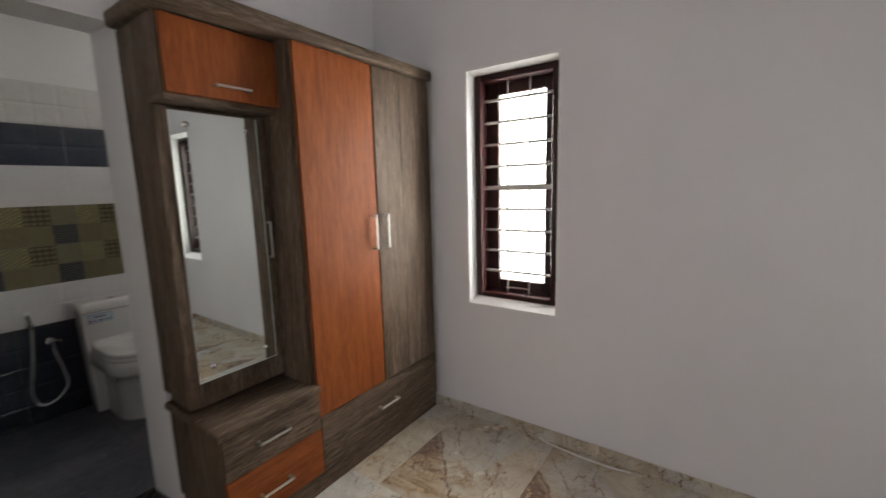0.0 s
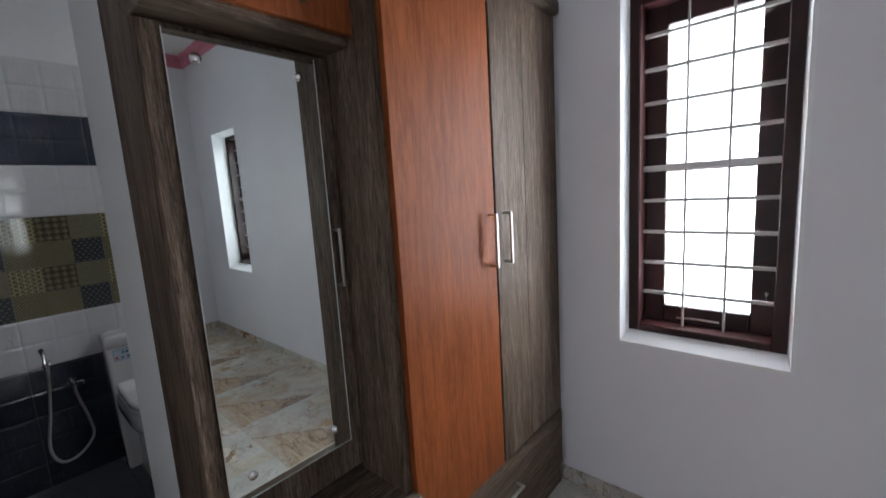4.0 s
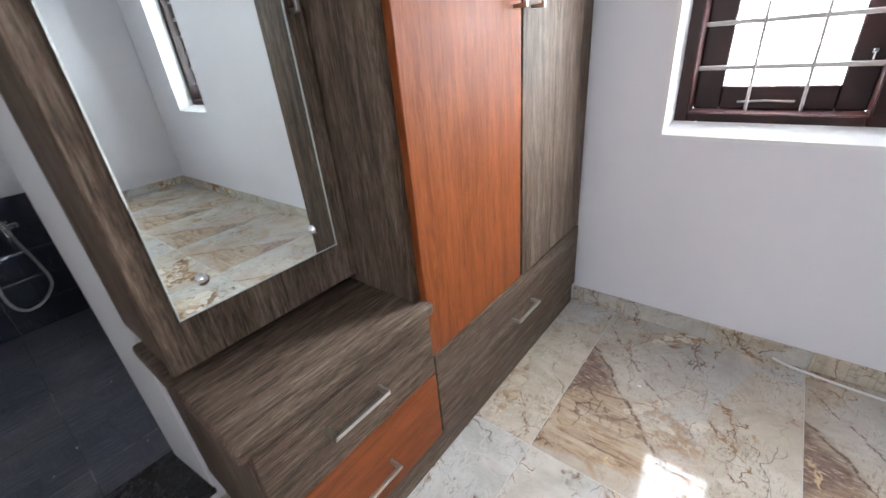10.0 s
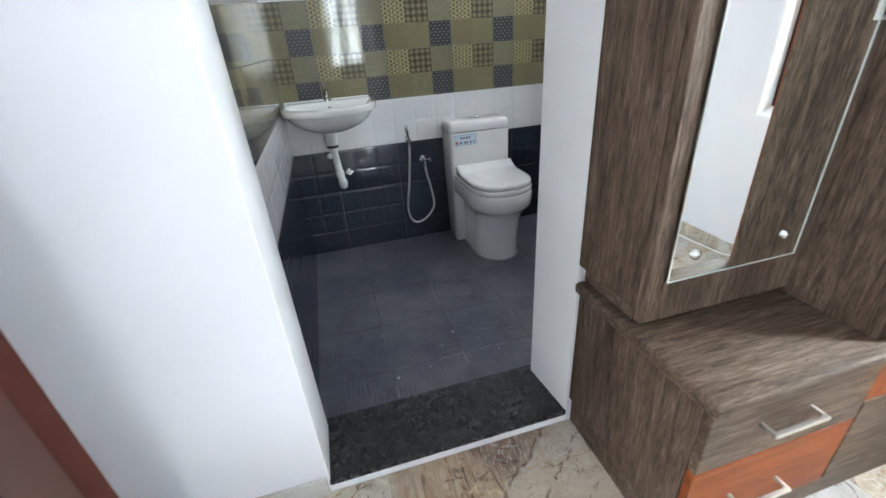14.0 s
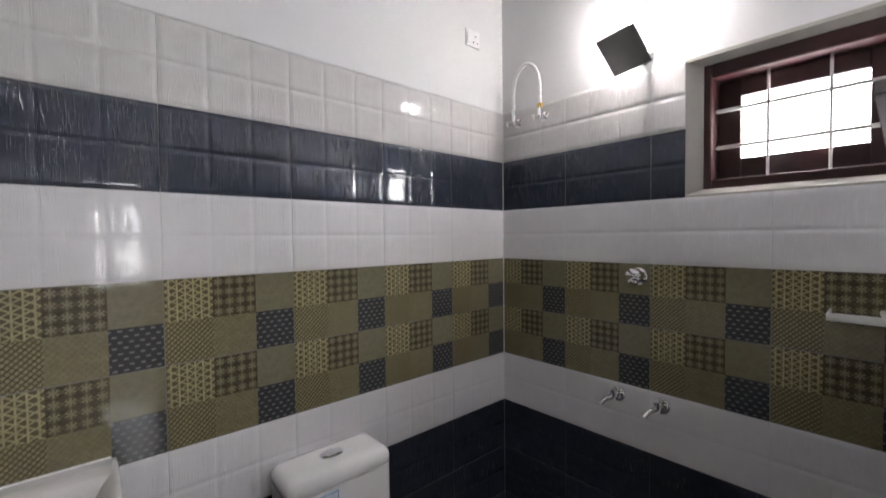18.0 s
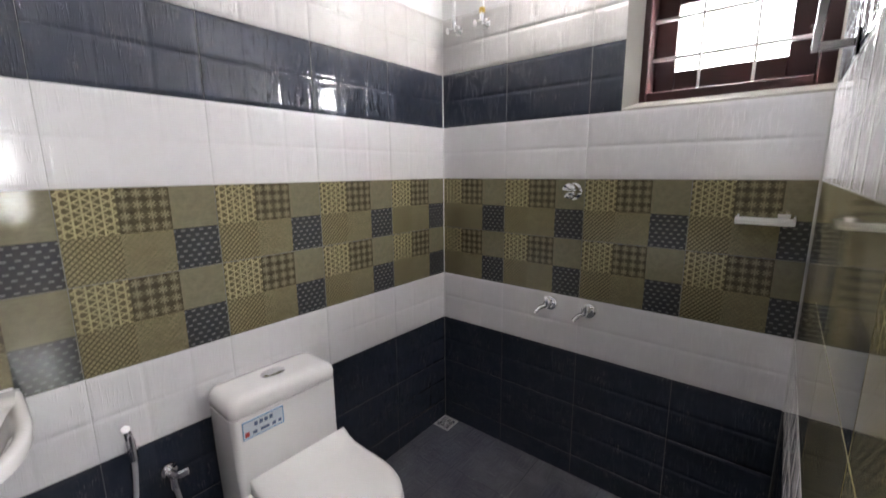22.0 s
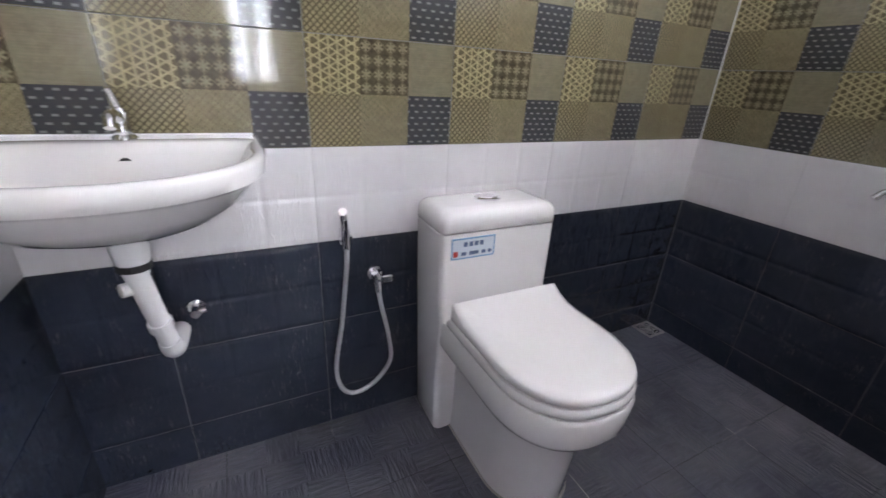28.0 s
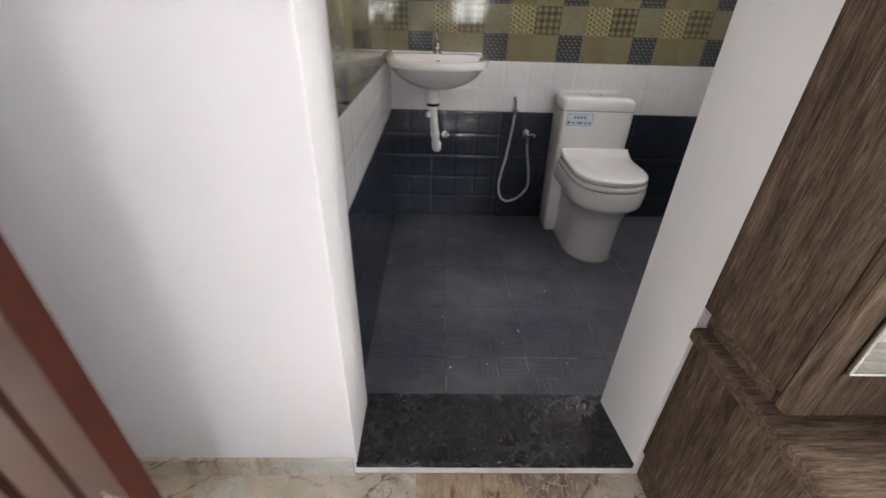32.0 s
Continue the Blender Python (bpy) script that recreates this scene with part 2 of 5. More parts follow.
def marble(name="marble_tile", wedge=0.95):
    """Polished porcelain printed as broken grey and cream stone: a brown wedge by one corner, rust seams."""
    k = N(name)
    loc = k.coord()
    off = k.math("MULTIPLY", k.rand(), 37.0)
    cx = k.n("ShaderNodeCombineXYZ")
    for s in (0, 1, 2):
        k.put(cx.inputs[s], off)
    ad = k.n("ShaderNodeVectorMath", operation="ADD")
    k.put(ad.inputs[0], loc)
    k.put(ad.inputs[1], cx.outputs[0])
    p = ad.outputs[0]

    def warp(v, scale, amount):
        nz = k.n("ShaderNodeTexNoise")
        k.put(nz.inputs["Vector"], p)
        nz.inputs["Scale"].default_value, nz.inputs["Detail"].default_value = scale, 5.0
        sc = k.n("ShaderNodeVectorMath", operation="SCALE")
        k.put(sc.inputs[0], nz.outputs["Color"])
        sc.inputs["Scale"].default_value = amount
        dv = k.n("ShaderNodeVectorMath", operation="ADD")
        k.put(dv.inputs[0], v)
        k.put(dv.inputs[1], sc.outputs[0])
        return dv.outputs[0]

    def cells(v, scale):
        vo = k.n("ShaderNodeTexVoronoi")
        k.put(vo.inputs["Vector"], v)
        vo.inputs["Scale"].default_value = scale
        sp = k.n("ShaderNodeSeparateColor")
        k.put(sp.inputs[0], vo.outputs["Color"])
        return sp.outputs

    # large shards with straight edges, each its own tone
    big = cells(k.map(p, (1.0, 0.62, 1.0), (0, 0, 0), (0, 0, 0.5)), 3.1)
    clouds = k.noise(p, 5.0, 6, 0.65, 1.0)
    grey = k.ramp(clouds, (0.3, (0.41, 0.395, 0.36)), (0.5, (0.52, 0.505, 0.47)), (0.7, (0.62, 0.605, 0.575)))
    cream = k.ramp(clouds, (0.3, (0.40, 0.335, 0.24)), (0.55, (0.55, 0.485, 0.39)), (0.75, (0.68, 0.63, 0.54)))
    c = k.mix(k.ramp(big[0], (0.45, 0.0), (0.5, 0.85)), grey, cream)
    # rust clumps, broken up by angular pale chips
    wv = warp(k.map(p, (1.0, 1.35, 1.0), (0, 0, 0), (0, 0, 0.8)), 6.0, 0.22)
    frag = cells(wv, 17.0)
    fedge = k.voronoi(wv, 17.0, "DISTANCE_TO_EDGE")
    zone = k.ramp(k.noise(p, 2.6, 5, 0.65, 0.8), (0.55, 0.0), (0.60, 1.0))
    chips = k.ramp(k.math("ADD", frag[1], k.math("MULTIPLY", k.math("SUBTRACT", k.noise(p, 30, 3), 0.5), 0.3)), (0.06, (0.20, 0.095, 0.038)), (0.28, (0.42, 0.27, 0.13)), (0.46, (0.60, 0.50, 0.36)), (0.85, (0.72, 0.67, 0.57)))
    c = k.mix(k.math("MULTIPLY", zone, k.ramp(frag[2], (0.2, 0.35), (0.6, 0.95))), c, chips)
    rustc = k.ramp(k.noise(p, 22, 4), (0.35, (0.085, 0.042, 0.022)), (0.62, (0.30, 0.15, 0.055)))
    c = k.mix(k.math("MULTIPLY", k.math("MULTIPLY", zone, k.ramp(fedge, (0.02, 1.0), (0.065, 0.0))), k.ramp(k.noise(p, 13, 3), (0.44, 0.0), (0.56, 0.85))), c, rustc)

    def cracks(rot, stretch, bend, scale, width, lo, strength):
        """Hairline fractures, broken off where the mask falls."""
        e = k.voronoi(warp(k.map(p, (1.0, stretch, 1.0), (0, 0, 0), (0, 0, rot)), bend, 0.16), scale, "DISTANCE_TO_EDGE")
        return k.math("MULTIPLY", k.ramp(e, (width * 0.3, 1.0), (width, 0.0)), k.ramp(k.noise(p, 4.4, 5, 0.7), (lo, 0.0), (lo + 0.06, strength)))

    c = k.mix(cracks(0.95, 0.5, 9.0, 7.0, 0.020, 0.50, 0.95), c, rustc)
    c = k.mix(cracks(-0.55, 0.7, 12.0, 13.0, 0.030, 0.55, 0.85), c, (0.16, 0.105, 0.065))
    c = k.mix(cracks(0.4, 0.8, 16.0, 24.0, 0.045, 0.56, 0.7), c, (0.24, 0.17, 0.11))
    blot = k.math("MULTIPLY", zone, k.ramp(k.noise(p, 11, 5, 0.65, 0.8), (0.56, 0.0), (0.60, 0.85)))
    c = k.mix(blot, c, k.ramp(k.noise(p, 40, 3), (0.4, (0.22, 0.115, 0.045)), (0.6, (0.38, 0.235, 0.11))))
    # long thin dark veins
    lv = k.voronoi(warp(k.map(p, (1.0, 0.42, 1.0), (0, 0, 0), (0, 0, 0.62)), 3.5, 0.3), 4.6, "DISTANCE_TO_EDGE")
    vm = k.ramp(k.noise(p, 5.5, 3), (0.52, 0.0), (0.58, 0.75))
    c = k.mix(k.math("MULTIPLY", k.ramp(lv, (0.002, 1.0), (0.010, 0.0)), vm), c, (0.10, 0.065, 0.045))
    # brown wedge from the tile's corner, with its plum hatching
    sl = k.n("ShaderNodeSeparateXYZ")
    k.put(sl.inputs[0], loc)
    u, v = sl.outputs[0], sl.outputs[1]
    wob = k.math("MULTIPLY", k.math("SUBTRACT", k.noise(loc, 9, 6, 0.7), 0.5), 0.13)
    d = k.math("ADD", k.math("ADD", v, k.math("MULTIPLY", u, 1.18)), wob)
    inside = k.ramp(d, (0.47, 1.0), (0.53, 0.0))
    base = k.math("SUBTRACT", v, k.math("MULTIPLY", u, 0.22))
    inside = k.math("MULTIPLY", inside, k.ramp(base, (0.005, 0.0), (0.02, 1.0)))
    tan = k.math("MULTIPLY", k.ramp(k.math("ADD", d, k.math("MULTIPLY", k.math("SUBTRACT", clouds, 0.5), 0.8)), (0.45, 0.75), (0.95, 0.0)), min(1.0, wedge))
    c = k.mix(tan, c, k.ramp(k.noise(k.map(loc, (5, 20, 1), (0, 0, 0), (0, 0, -0.3)), 1.0, 4, 0.6, 1.0), (0.35, (0.40, 0.29, 0.19)), (0.65, (0.50, 0.42, 0.33))))
    band = k.noise(k.map(loc, (6, 42, 1), (0, 0, 0), (0, 0, -0.35)), 1.0, 5, 0.65, 1.4)
    brown = k.ramp(band, (0.34, (0.085, 0.046, 0.028)), (0.42, (0.30, 0.19, 0.11)), (0.52, (0.42, 0.31, 0.20)), (0.70, (0.58, 0.47, 0.34)))
    plum = k.ramp(k.noise(k.map(loc, (26, 90, 1), (0, 0, 0), (0, 0, 0.5)), 1.0, 4, 0.6, 1.0), (0.44, (0.075, 0.036, 0.034)), (0.57, (0.19, 0.105, 0.085)), (0.66, (0.55, 0.46, 0.38)))
    brown = k.mix(k.ramp(k.math("SUBTRACT", v, k.math("MULTIPLY", u, 0.8)), (0.20, 0.0), (0.27, 0.85)), brown, plum)
    inside = k.math("MULTIPLY", inside, k.ramp(k.noise(p, 7, 5, 0.7), (0.34, 0.45), (0.55, 1.0)))
    c = k.mix(k.math("MULTIPLY", inside, wedge * 0.9), c, brown)
    lines = k.ramp(k.math("ABSOLUTE", k.math("SUBTRACT", d, 0.505)), (0.003, 0.95), (0.010, 0.0))
    lines = k.math("MULTIPLY", lines, k.ramp(k.noise(loc, 26, 4, 0.7), (0.40, 0.1), (0.50, 1.0)))
    st = k.math("MULTIPLY", k.ramp(k.math("ABSOLUTE", k.math("SUBTRACT", d, 0.66)), (0.002, 0.85), (0.008, 0.0)), k.ramp(u, (0.20, 1.0), (0.36, 0.0)))
    st = k.math("MULTIPLY", st, k.ramp(k.noise(loc, 30, 4, 0.7), (0.42, 0.0), (0.52, 1.0)))
    c = k.mix(k.math("MULTIPLY", k.math("MAXIMUM", lines, st), min(1.0, wedge * 1.3)), c, (0.13, 0.08, 0.05))
    # amber veins and dark splinters across the wedge
    ve = k.voronoi(warp(k.map(loc, (1.0, 0.45, 1.0), (0, 0, 0), (0, 0, -0.5)), 9.0, 0.1), 13.0, "DISTANCE_TO_EDGE")
    vw = k.math("MULTIPLY", k.math("MULTIPLY", inside, wedge), k.ramp(k.noise(p, 8, 4, 0.65), (0.46, 0.0), (0.54, 0.85)))
    c = k.mix(k.math("MULTIPLY", k.ramp(ve, (0.012, 1.0), (0.04, 0.0)), vw), c, k.mix(k.ramp(k.noise(p, 5, 2), (0.47, 0.0), (0.53, 1.0)), (0.10, 0.055, 0.038), (0.62, 0.46, 0.27)))
    # fine scratches and specks
    fs = k.noise(k.map(p, (80, 26, 1), (0, 0, 0), (0, 0, 0.7)), 1.0, 4, 0.75, 1.6)
    fm = k.ramp(k.noise(p, 4.0, 3), (0.44, 0.08), (0.60, 0.55))
    c = k.mix(k.math("MULTIPLY", k.ramp(fs, (0.56, 0.0), (0.63, 1.0)), fm), c, (0.17, 0.105, 0.06))
    fc = k.ramp(k.voronoi(warp(k.map(p, (1.0, 1.6, 1.0), (0, 0, 0), (0, 0, 0.6)), 14.0, 0.12), 17.0, "DISTANCE_TO_EDGE"), (0.0, 1.0), (0.035, 0.0))
    c = k.mix(k.math("MULTIPLY", fc, k.ramp(k.noise(p, 3.7, 4, 0.65), (0.46, 0.0), (0.58, 0.6))), c, k.mix(k.ramp(k.noise(p, 6.0, 2), (0.45, 0.0), (0.55, 1.0)), (0.19, 0.115, 0.065), (0.70, 0.66, 0.58)))
    # pale healed cracks over everything
    crack = k.ramp(k.voronoi(warp(p, 8.0, 0.1), 5.5, "DISTANCE_TO_EDGE"), (0.0, 1.0), (0.010, 0.0))
    c = k.mix(k.math("MULTIPLY", crack, k.ramp(k.noise(p, 3.3, 2), (0.48, 0.0), (0.62, 0.4))), c, (0.66, 0.61, 0.53))
    k.set(c, k.ramp(k.noise(p, 9, 3), (0.3, 0.035), (0.7, 0.085)), 0, **{"Specular IOR Level": 0.5})
    return k.m


MARBLE = marble()
MARBLE_S = marble("marble_skirting", 0.0)
k = N("black_granite")
p = k.coord()
fl = k.ramp(k.voronoi(p, 150), (0.0, (0.34, 0.33, 0.31)), (0.22, (0.06, 0.06, 0.06)), (0.5, (0.010, 0.010, 0.012)))
k.set(k.mix(k.ramp(k.noise(p, 70, 3), (0.46, 0.0), (0.56, 1.0)), (0.012, 0.012, 0.014), fl), k.ramp(k.noise(p, 40, 3), (0.4, 0.16), (0.6, 0.34)), 0, **{"Specular IOR Level": 0.45})
k.bump(k.noise(p, 60, 3), 0.25, 0.002)
GRANITE = k.m


def slate():
    """Dark textured floor tile pressed with patches of fine ridges that run each their own way."""
    k = N("dark_floor_tile")
    p = k.coord()
    rnd = k.math("MULTIPLY", k.rand(), 9.0)
    cr = k.n("ShaderNodeCombineXYZ")
    k.put(cr.inputs[0], rnd)
    k.put(cr.inputs[1], rnd)
    ad = k.n("ShaderNodeVectorMath", operation="ADD")
    k.put(ad.inputs[0], p)
    k.put(ad.inputs[1], cr.outputs[0])
    q0 = ad.outputs[0]
    sx = k.n("ShaderNodeSeparateXYZ")
    k.put(sx.inputs[0], p)
    cells = k.math("ADD", k.math("FLOOR", k.math("MULTIPLY", sx.outputs[0], 10.0)), k.math("FLOOR", k.math("MULTIPLY", sx.outputs[1], 10.0)))
    odd = k.math("MULTIPLY", k.math("FRACT", k.math("MULTIPLY", cells, 0.5)), 2.0)
    wa = k.noise(k.map(q0, (95, 11, 10)), 1.0, 3, 0.6, 0.15)
    wb = k.noise(k.map(q0, (11, 95, 10)), 1.0, 3, 0.6, 0.15)
    mx = k.n("ShaderNodeMix")
    k.put(mx.inputs[0], odd)
    k.put(mx.inputs[2], wa)
    k.put(mx.inputs[3], wb)
    rp = mx.outputs[0]
    ridge = k.math("MULTIPLY", k.ramp(rp, (0.30, 0.0), (0.50, 0.4), (0.70, 1.0)), k.ramp(k.noise(q0, 8, 2), (0.3, 0.5), (0.6, 1.0)))
    cl = k.noise(q0, 2.6, 5, 0.6)
    body = k.ramp(cl, (0.3, (0.033, 0.037, 0.056)), (0.7, (0.075, 0.080, 0.108)))
    # dried cement dust trodden across the tiles
    world_p = k.n("ShaderNodeNewGeometry").outputs["Position"]
    dust = k.math("MULTIPLY", k.ramp(k.noise(world_p, 2.2, 4, 0.55), (0.42, 0.0), (0.62, 0.85)), k.ramp(k.noise(world_p, 11, 3, 0.5), (0.3, 0.4), (0.7, 1.0)))
    body = k.mix(dust, body, (0.172, 0.168, 0.182))
    k.set(k.mix(k.math("MULTIPLY", ridge, 0.25), body, (0.17, 0.18, 0.225)), 0.31, 0, **{"Specular IOR Level": 0.5})
    k.bump(ridge, 0.85, 0.0055)
    return k.m


SLATE = slate()


def embossed(name, c1, c2, rough, pale_streaks=0.0, depth=0.0019, upright=0.7):
    """Glazed wall tile pressed in three by two squares with a rippled skin. UV runs in squares."""
    k = N(name)
    uv = k.coord("UV")
    sp = k.n("ShaderNodeSeparateXYZ")
    k.put(sp.inputs[0], uv)
    edges = []
    for s in (0, 1):
        fr = k.math("FRACT", sp.outputs[s])
        d = k.math("MINIMUM", fr, k.math("SUBTRACT", 1.0, fr))
        edges.append(k.ramp(d, (0.012, 0.0), (0.085, 0.85), (0.14, 1.0)))
    pill = k.math("ADD", k.math("MULTIPLY", edges[0], upright), k.math("MULTIPLY", edges[1], 1.0))
    rnd = k.math("MULTIPLY", k.rand(), 20.0)
    cx = k.n("ShaderNodeCombineXYZ")
    k.put(cx.inputs[0], rnd)
    k.put(cx.inputs[1], rnd)
    ad = k.n("ShaderNodeVectorMath", operation="ADD")
    k.put(ad.inputs[0], uv)
    k.put(ad.inputs[1], cx.outputs[0])
    rip = k.noise(k.map(ad.outputs[0], (30, 2.0, 1)), 1.0, 4, 0.6, 0.7)
    msk = k.ramp(k.noise(ad.outputs[0], 1.7, 1), (0.36, 0.0), (0.52, 1.0))
    ripm = k.math("MULTIPLY", k.ramp(rip, (0.55, 0.0), (0.72, 1.0)), msk)
    ht = k.math("ADD", k.math("MULTIPLY", pill, 1.0), k.math("MULTIPLY", ripm, 0.9))
    col = k.mix(k.noise(ad.outputs[0], 2.5, 3), c1, c2)
    if pale_streaks:  # pale streaks painted into the colour: smeared grout and the ripples' highlights
        sm = k.noise(k.map(ad.outputs[0], (34, 3.2, 1)), 1.0, 5, 0.7, 1.2)
        patch = k.ramp(k.noise(ad.outputs[0], 1.1, 3), (0.48, 0.0), (0.64, pale_streaks))
        col = k.mix(k.math("MULTIPLY", k.ramp(sm, (0.56, 0.0), (0.70, 1.0)), patch), col, (0.34, 0.35, 0.37))
    k.set(col, rough, 0, **{"Specular IOR Level": 0.55})
    k.bump(ht, 0.45, depth)
    return k.m


T_DARK = embossed("navy_tile", (0.0165, 0.021, 0.034), (0.032, 0.039, 0.057), 0.085, 0.45, 0.005, 0.45)
T_WHITE = embossed("white_tile", (0.68, 0.67, 0.68), (0.74, 0.73, 0.74), 0.06, 0.0, 0.0042)
T_GREY = embossed("pale_grey_tile", (0.53, 0.52, 0.51), (0.61, 0.60, 0.59), 0.08, 0.0, 0.008)


def printed(name, kind):
    """One printed square of the patchwork tile."""
    k = N("patchwork_" + name)
    uv = k.coord("UV")
    wear = k.noise(k.map(uv, (1, 1, 1)), 6, 5, 0.7)
    fine = k.noise(uv, 60, 2)

    def tri(v, n):
        fr = k.math("FRACT", k.math("MULTIPLY", v, n))
        return k.math("ABSOLUTE", k.math("SUBTRACT", fr, 0.5))

    sp = k.n("ShaderNodeSeparateXYZ")
    k.put(sp.inputs[0], uv)
    u, v = sp.outputs[0], sp.outputs[1]
    dg, dh = k.math("ADD", u, v), k.math("SUBTRACT", u, v)

    def line(d, w):
        return k.ramp(d, (max(w - 0.06, 0), 1.0), (w + 0.02, 0.0))

    def dot(n, m, r0, r1, stag=True):
        vv = k.math("MULTIPLY", v, m)
        sh = k.math("MULTIPLY", k.math("FRACT", k.math("MULTIPLY", k.math("FLOOR", vv), 0.5)), 1.0 if stag else 0.0)
        fa = k.math("SUBTRACT", k.math("FRACT", k.math("ADD", k.math("MULTIPLY", u, n), sh)), 0.5)
        fb = k.math("SUBTRACT", k.math("FRACT", vv), 0.5)
        r = k.math("SQRT", k.math("ADD", k.math("MULTIPLY", fa, fa), k.math("MULTIPLY", fb, fb)))
        return r, fa, fb

    if kind == "lattice":
        h, hu = k.math("MULTIPLY", v, 0.866), k.math("MULTIPLY", u, 0.5)
        ln = k.math("MAXIMUM", line(tri(u, 6.0), 0.13), k.math("MAXIMUM", line(tri(k.math("ADD", hu, h), 7.0), 0.13), line(tri(k.math("SUBTRACT", hu, h), 7.0), 0.13)))
        c = k.mix(ln, (0.10, 0.085, 0.045), (0.43, 0.385, 0.215))
    elif kind == "flower":
        r, fa, fb = dot(4.0, 4.0, 0.1, 0.2, False)
        star = k.math("MAXIMUM", line(k.math("ABSOLUTE", fa), 0.10), k.math("MAXIMUM", line(k.math("ABSOLUTE", k.math("ADD", k.math("MULTIPLY", fa, 0.5), k.math("MULTIPLY", fb, 0.87))), 0.10),
                      line(k.math("ABSOLUTE", k.math("SUBTRACT", k.math("MULTIPLY", fa, 0.5), k.math("MULTIPLY", fb, 0.87))), 0.10)))
        c = k.mix(k.math("MULTIPLY", star, k.ramp(r, (0.34, 0.85), (0.42, 0.0))), (0.052, 0.042, 0.027), (0.29, 0.265, 0.17))
        cross = k.math("MAXIMUM", line(tri(dg, 4.0), 0.05), line(tri(dh, 4.0), 0.05))
        c = k.mix(k.math("MULTIPLY", cross, 0.6), c, (0.25, 0.225, 0.135))
    elif kind == "diamond":
        a = tri(dg, 8.0)
        b = tri(dh, 8.0)
        m = k.math("MAXIMUM", tri(dg, 7.0), tri(dh, 7.0))
        plaid = k.math("MAXIMUM", k.math("MULTIPLY", line(a, 0.15), 0.9), line(b, 0.18))
        ringd = k.ramp(m, (0.13, 1.0), (0.17, 0.0), (0.25, 0.0), (0.29, 1.0), (0.39, 1.0), (0.43, 0.0))
        c1 = k.mix(plaid, (0.30, 0.265, 0.15), (0.075, 0.061, 0.034))
        c2 = k.mix(ringd, (0.115, 0.097, 0.055), (0.33, 0.295, 0.175))
        un = k.n("ShaderNodeMath", operation="LESS_THAN")
        k.put(un.inputs[0], u)
        un.inputs[1].default_value = 1.0
        c = k.mix(un.outputs[0], c2, c1)
    elif kind == "dots":
        vv = k.math("MULTIPLY", v, 8.0)
        sh = k.math("FRACT", k.math("MULTIPLY", k.math("FLOOR", vv), 0.5))
        fa = k.math("ABSOLUTE", k.math("SUBTRACT", k.math("FRACT", k.math("ADD", k.math("MULTIPLY", u, 5.0), sh)), 0.5))
        fb = k.math("ABSOLUTE", k.math("SUBTRACT", k.math("FRACT", vv), 0.5))
        dash = k.math("MULTIPLY", k.ramp(fa, (0.18, 1.0), (0.25, 0.0)), k.ramp(fb, (0.10, 1.0), (0.19, 0.0)))
        c = k.mix(k.math("MULTIPLY", dash, 0.45), k.mix(wear, (0.028, 0.031, 0.038), (0.06, 0.065, 0.074)), (0.42, 0.43, 0.42))
    else:
        wv = k.noise(k.map(uv, (1.5, 40, 1)), 1.0, 3, 0.6)
        c = k.mix(wv, (0.165, 0.15, 0.092), (0.27, 0.25, 0.17))
    if kind not in ("dots", "plain"):
        c = k.mix(k.ramp(wear, (0.38, 0.0), (0.78, 0.5)), c, (0.22, 0.195, 0.115))
    c = k.mix(k.math("ADD", k.math("MULTIPLY", fine, 0.25), k.math("MULTIPLY", k.ramp(wear, (0.4, 0.0), (0.65, 1.0)), 0.22)), c, (0.06, 0.054, 0.036))
    k.set(c, 0.035, 0, **{"Specular IOR Level": 0.5})
    k.bump(k.math("ADD", k.math("MULTIPLY", fine, 0.5), k.noise(k.map(uv, (5, 1.2, 1)), 1.0, 2)), 0.02, 0.003)
    return k.m


PATCH = [printed("lattice", "lattice"), printed("flower", "flower"), printed("plain", "plain"), printed("diamond", "diamond"), printed("dots", "dots")]


# building blocks ----------------------------------------------------------
def box(bm, x0, x1, y0, y1, z0, z1, bev=0.0, seg=1):
    vs = [bm.verts.new((x, y, z)) for x in (x0, x1) for y in (y0, y1) for z in (z0, z1)]
    fs = [bm.faces.new([vs[i] for i in q]) for q in ((0, 1, 3, 2), (4, 6, 7, 5), (0, 4, 5, 1), (2, 3, 7, 6), (0, 2, 6, 4), (1, 5, 7, 3))]
    if bev:
        es = list({e for f in fs for e in f.edges})
        bmesh.ops.bevel(bm, geom=es, offset=bev, segments=seg, affect="EDGES", profile=0.5)
    return fs


def boxes(*specs, bev=0.0, seg=1):
    bm = bmesh.new()
    for s in specs:
        box(bm, *s, bev=bev, seg=seg)
    return bm


def finish(bm, name, mat, smooth=None, origin=None):
    if origin is not None:
        bmesh.ops.translate(bm, verts=bm.verts, vec=-Vector(origin))
    bmesh.ops.recalc_face_normals(bm, faces=bm.faces)
    me = bpy.data.meshes.new(name)
    bm.to_mesh(me)
    bm.free()
    for m in mat if isinstance(mat, (list, tuple)) else [mat]:
        me.materials.append(m)
    if smooth is not None:
        me.shade_smooth()
        me.set_sharp_from_angle(angle=radians(smooth))
    return me


def thing(name, at, label, category, group=""):
    ob = new(name)
    ob.empty_display_size = 0.1
    ob.location = at
    return tagged(ob, label, category, group)


def base_of(parent):
    v = Vector((0, 0, 0))
    while parent is not None:
        v += parent.location
        parent = parent.parent
    return v


def part(name, bm, mat, parent=None, label="", smooth=None, kind="", category=""):
    """One mesh, built in world coordinates, under a thing or a part."""
    o = base_of(parent)
    ob = new(name, finish(bm, name, mat, smooth, o))
    ob.parent = parent
    return tagged(ob, label, category, "", kind)


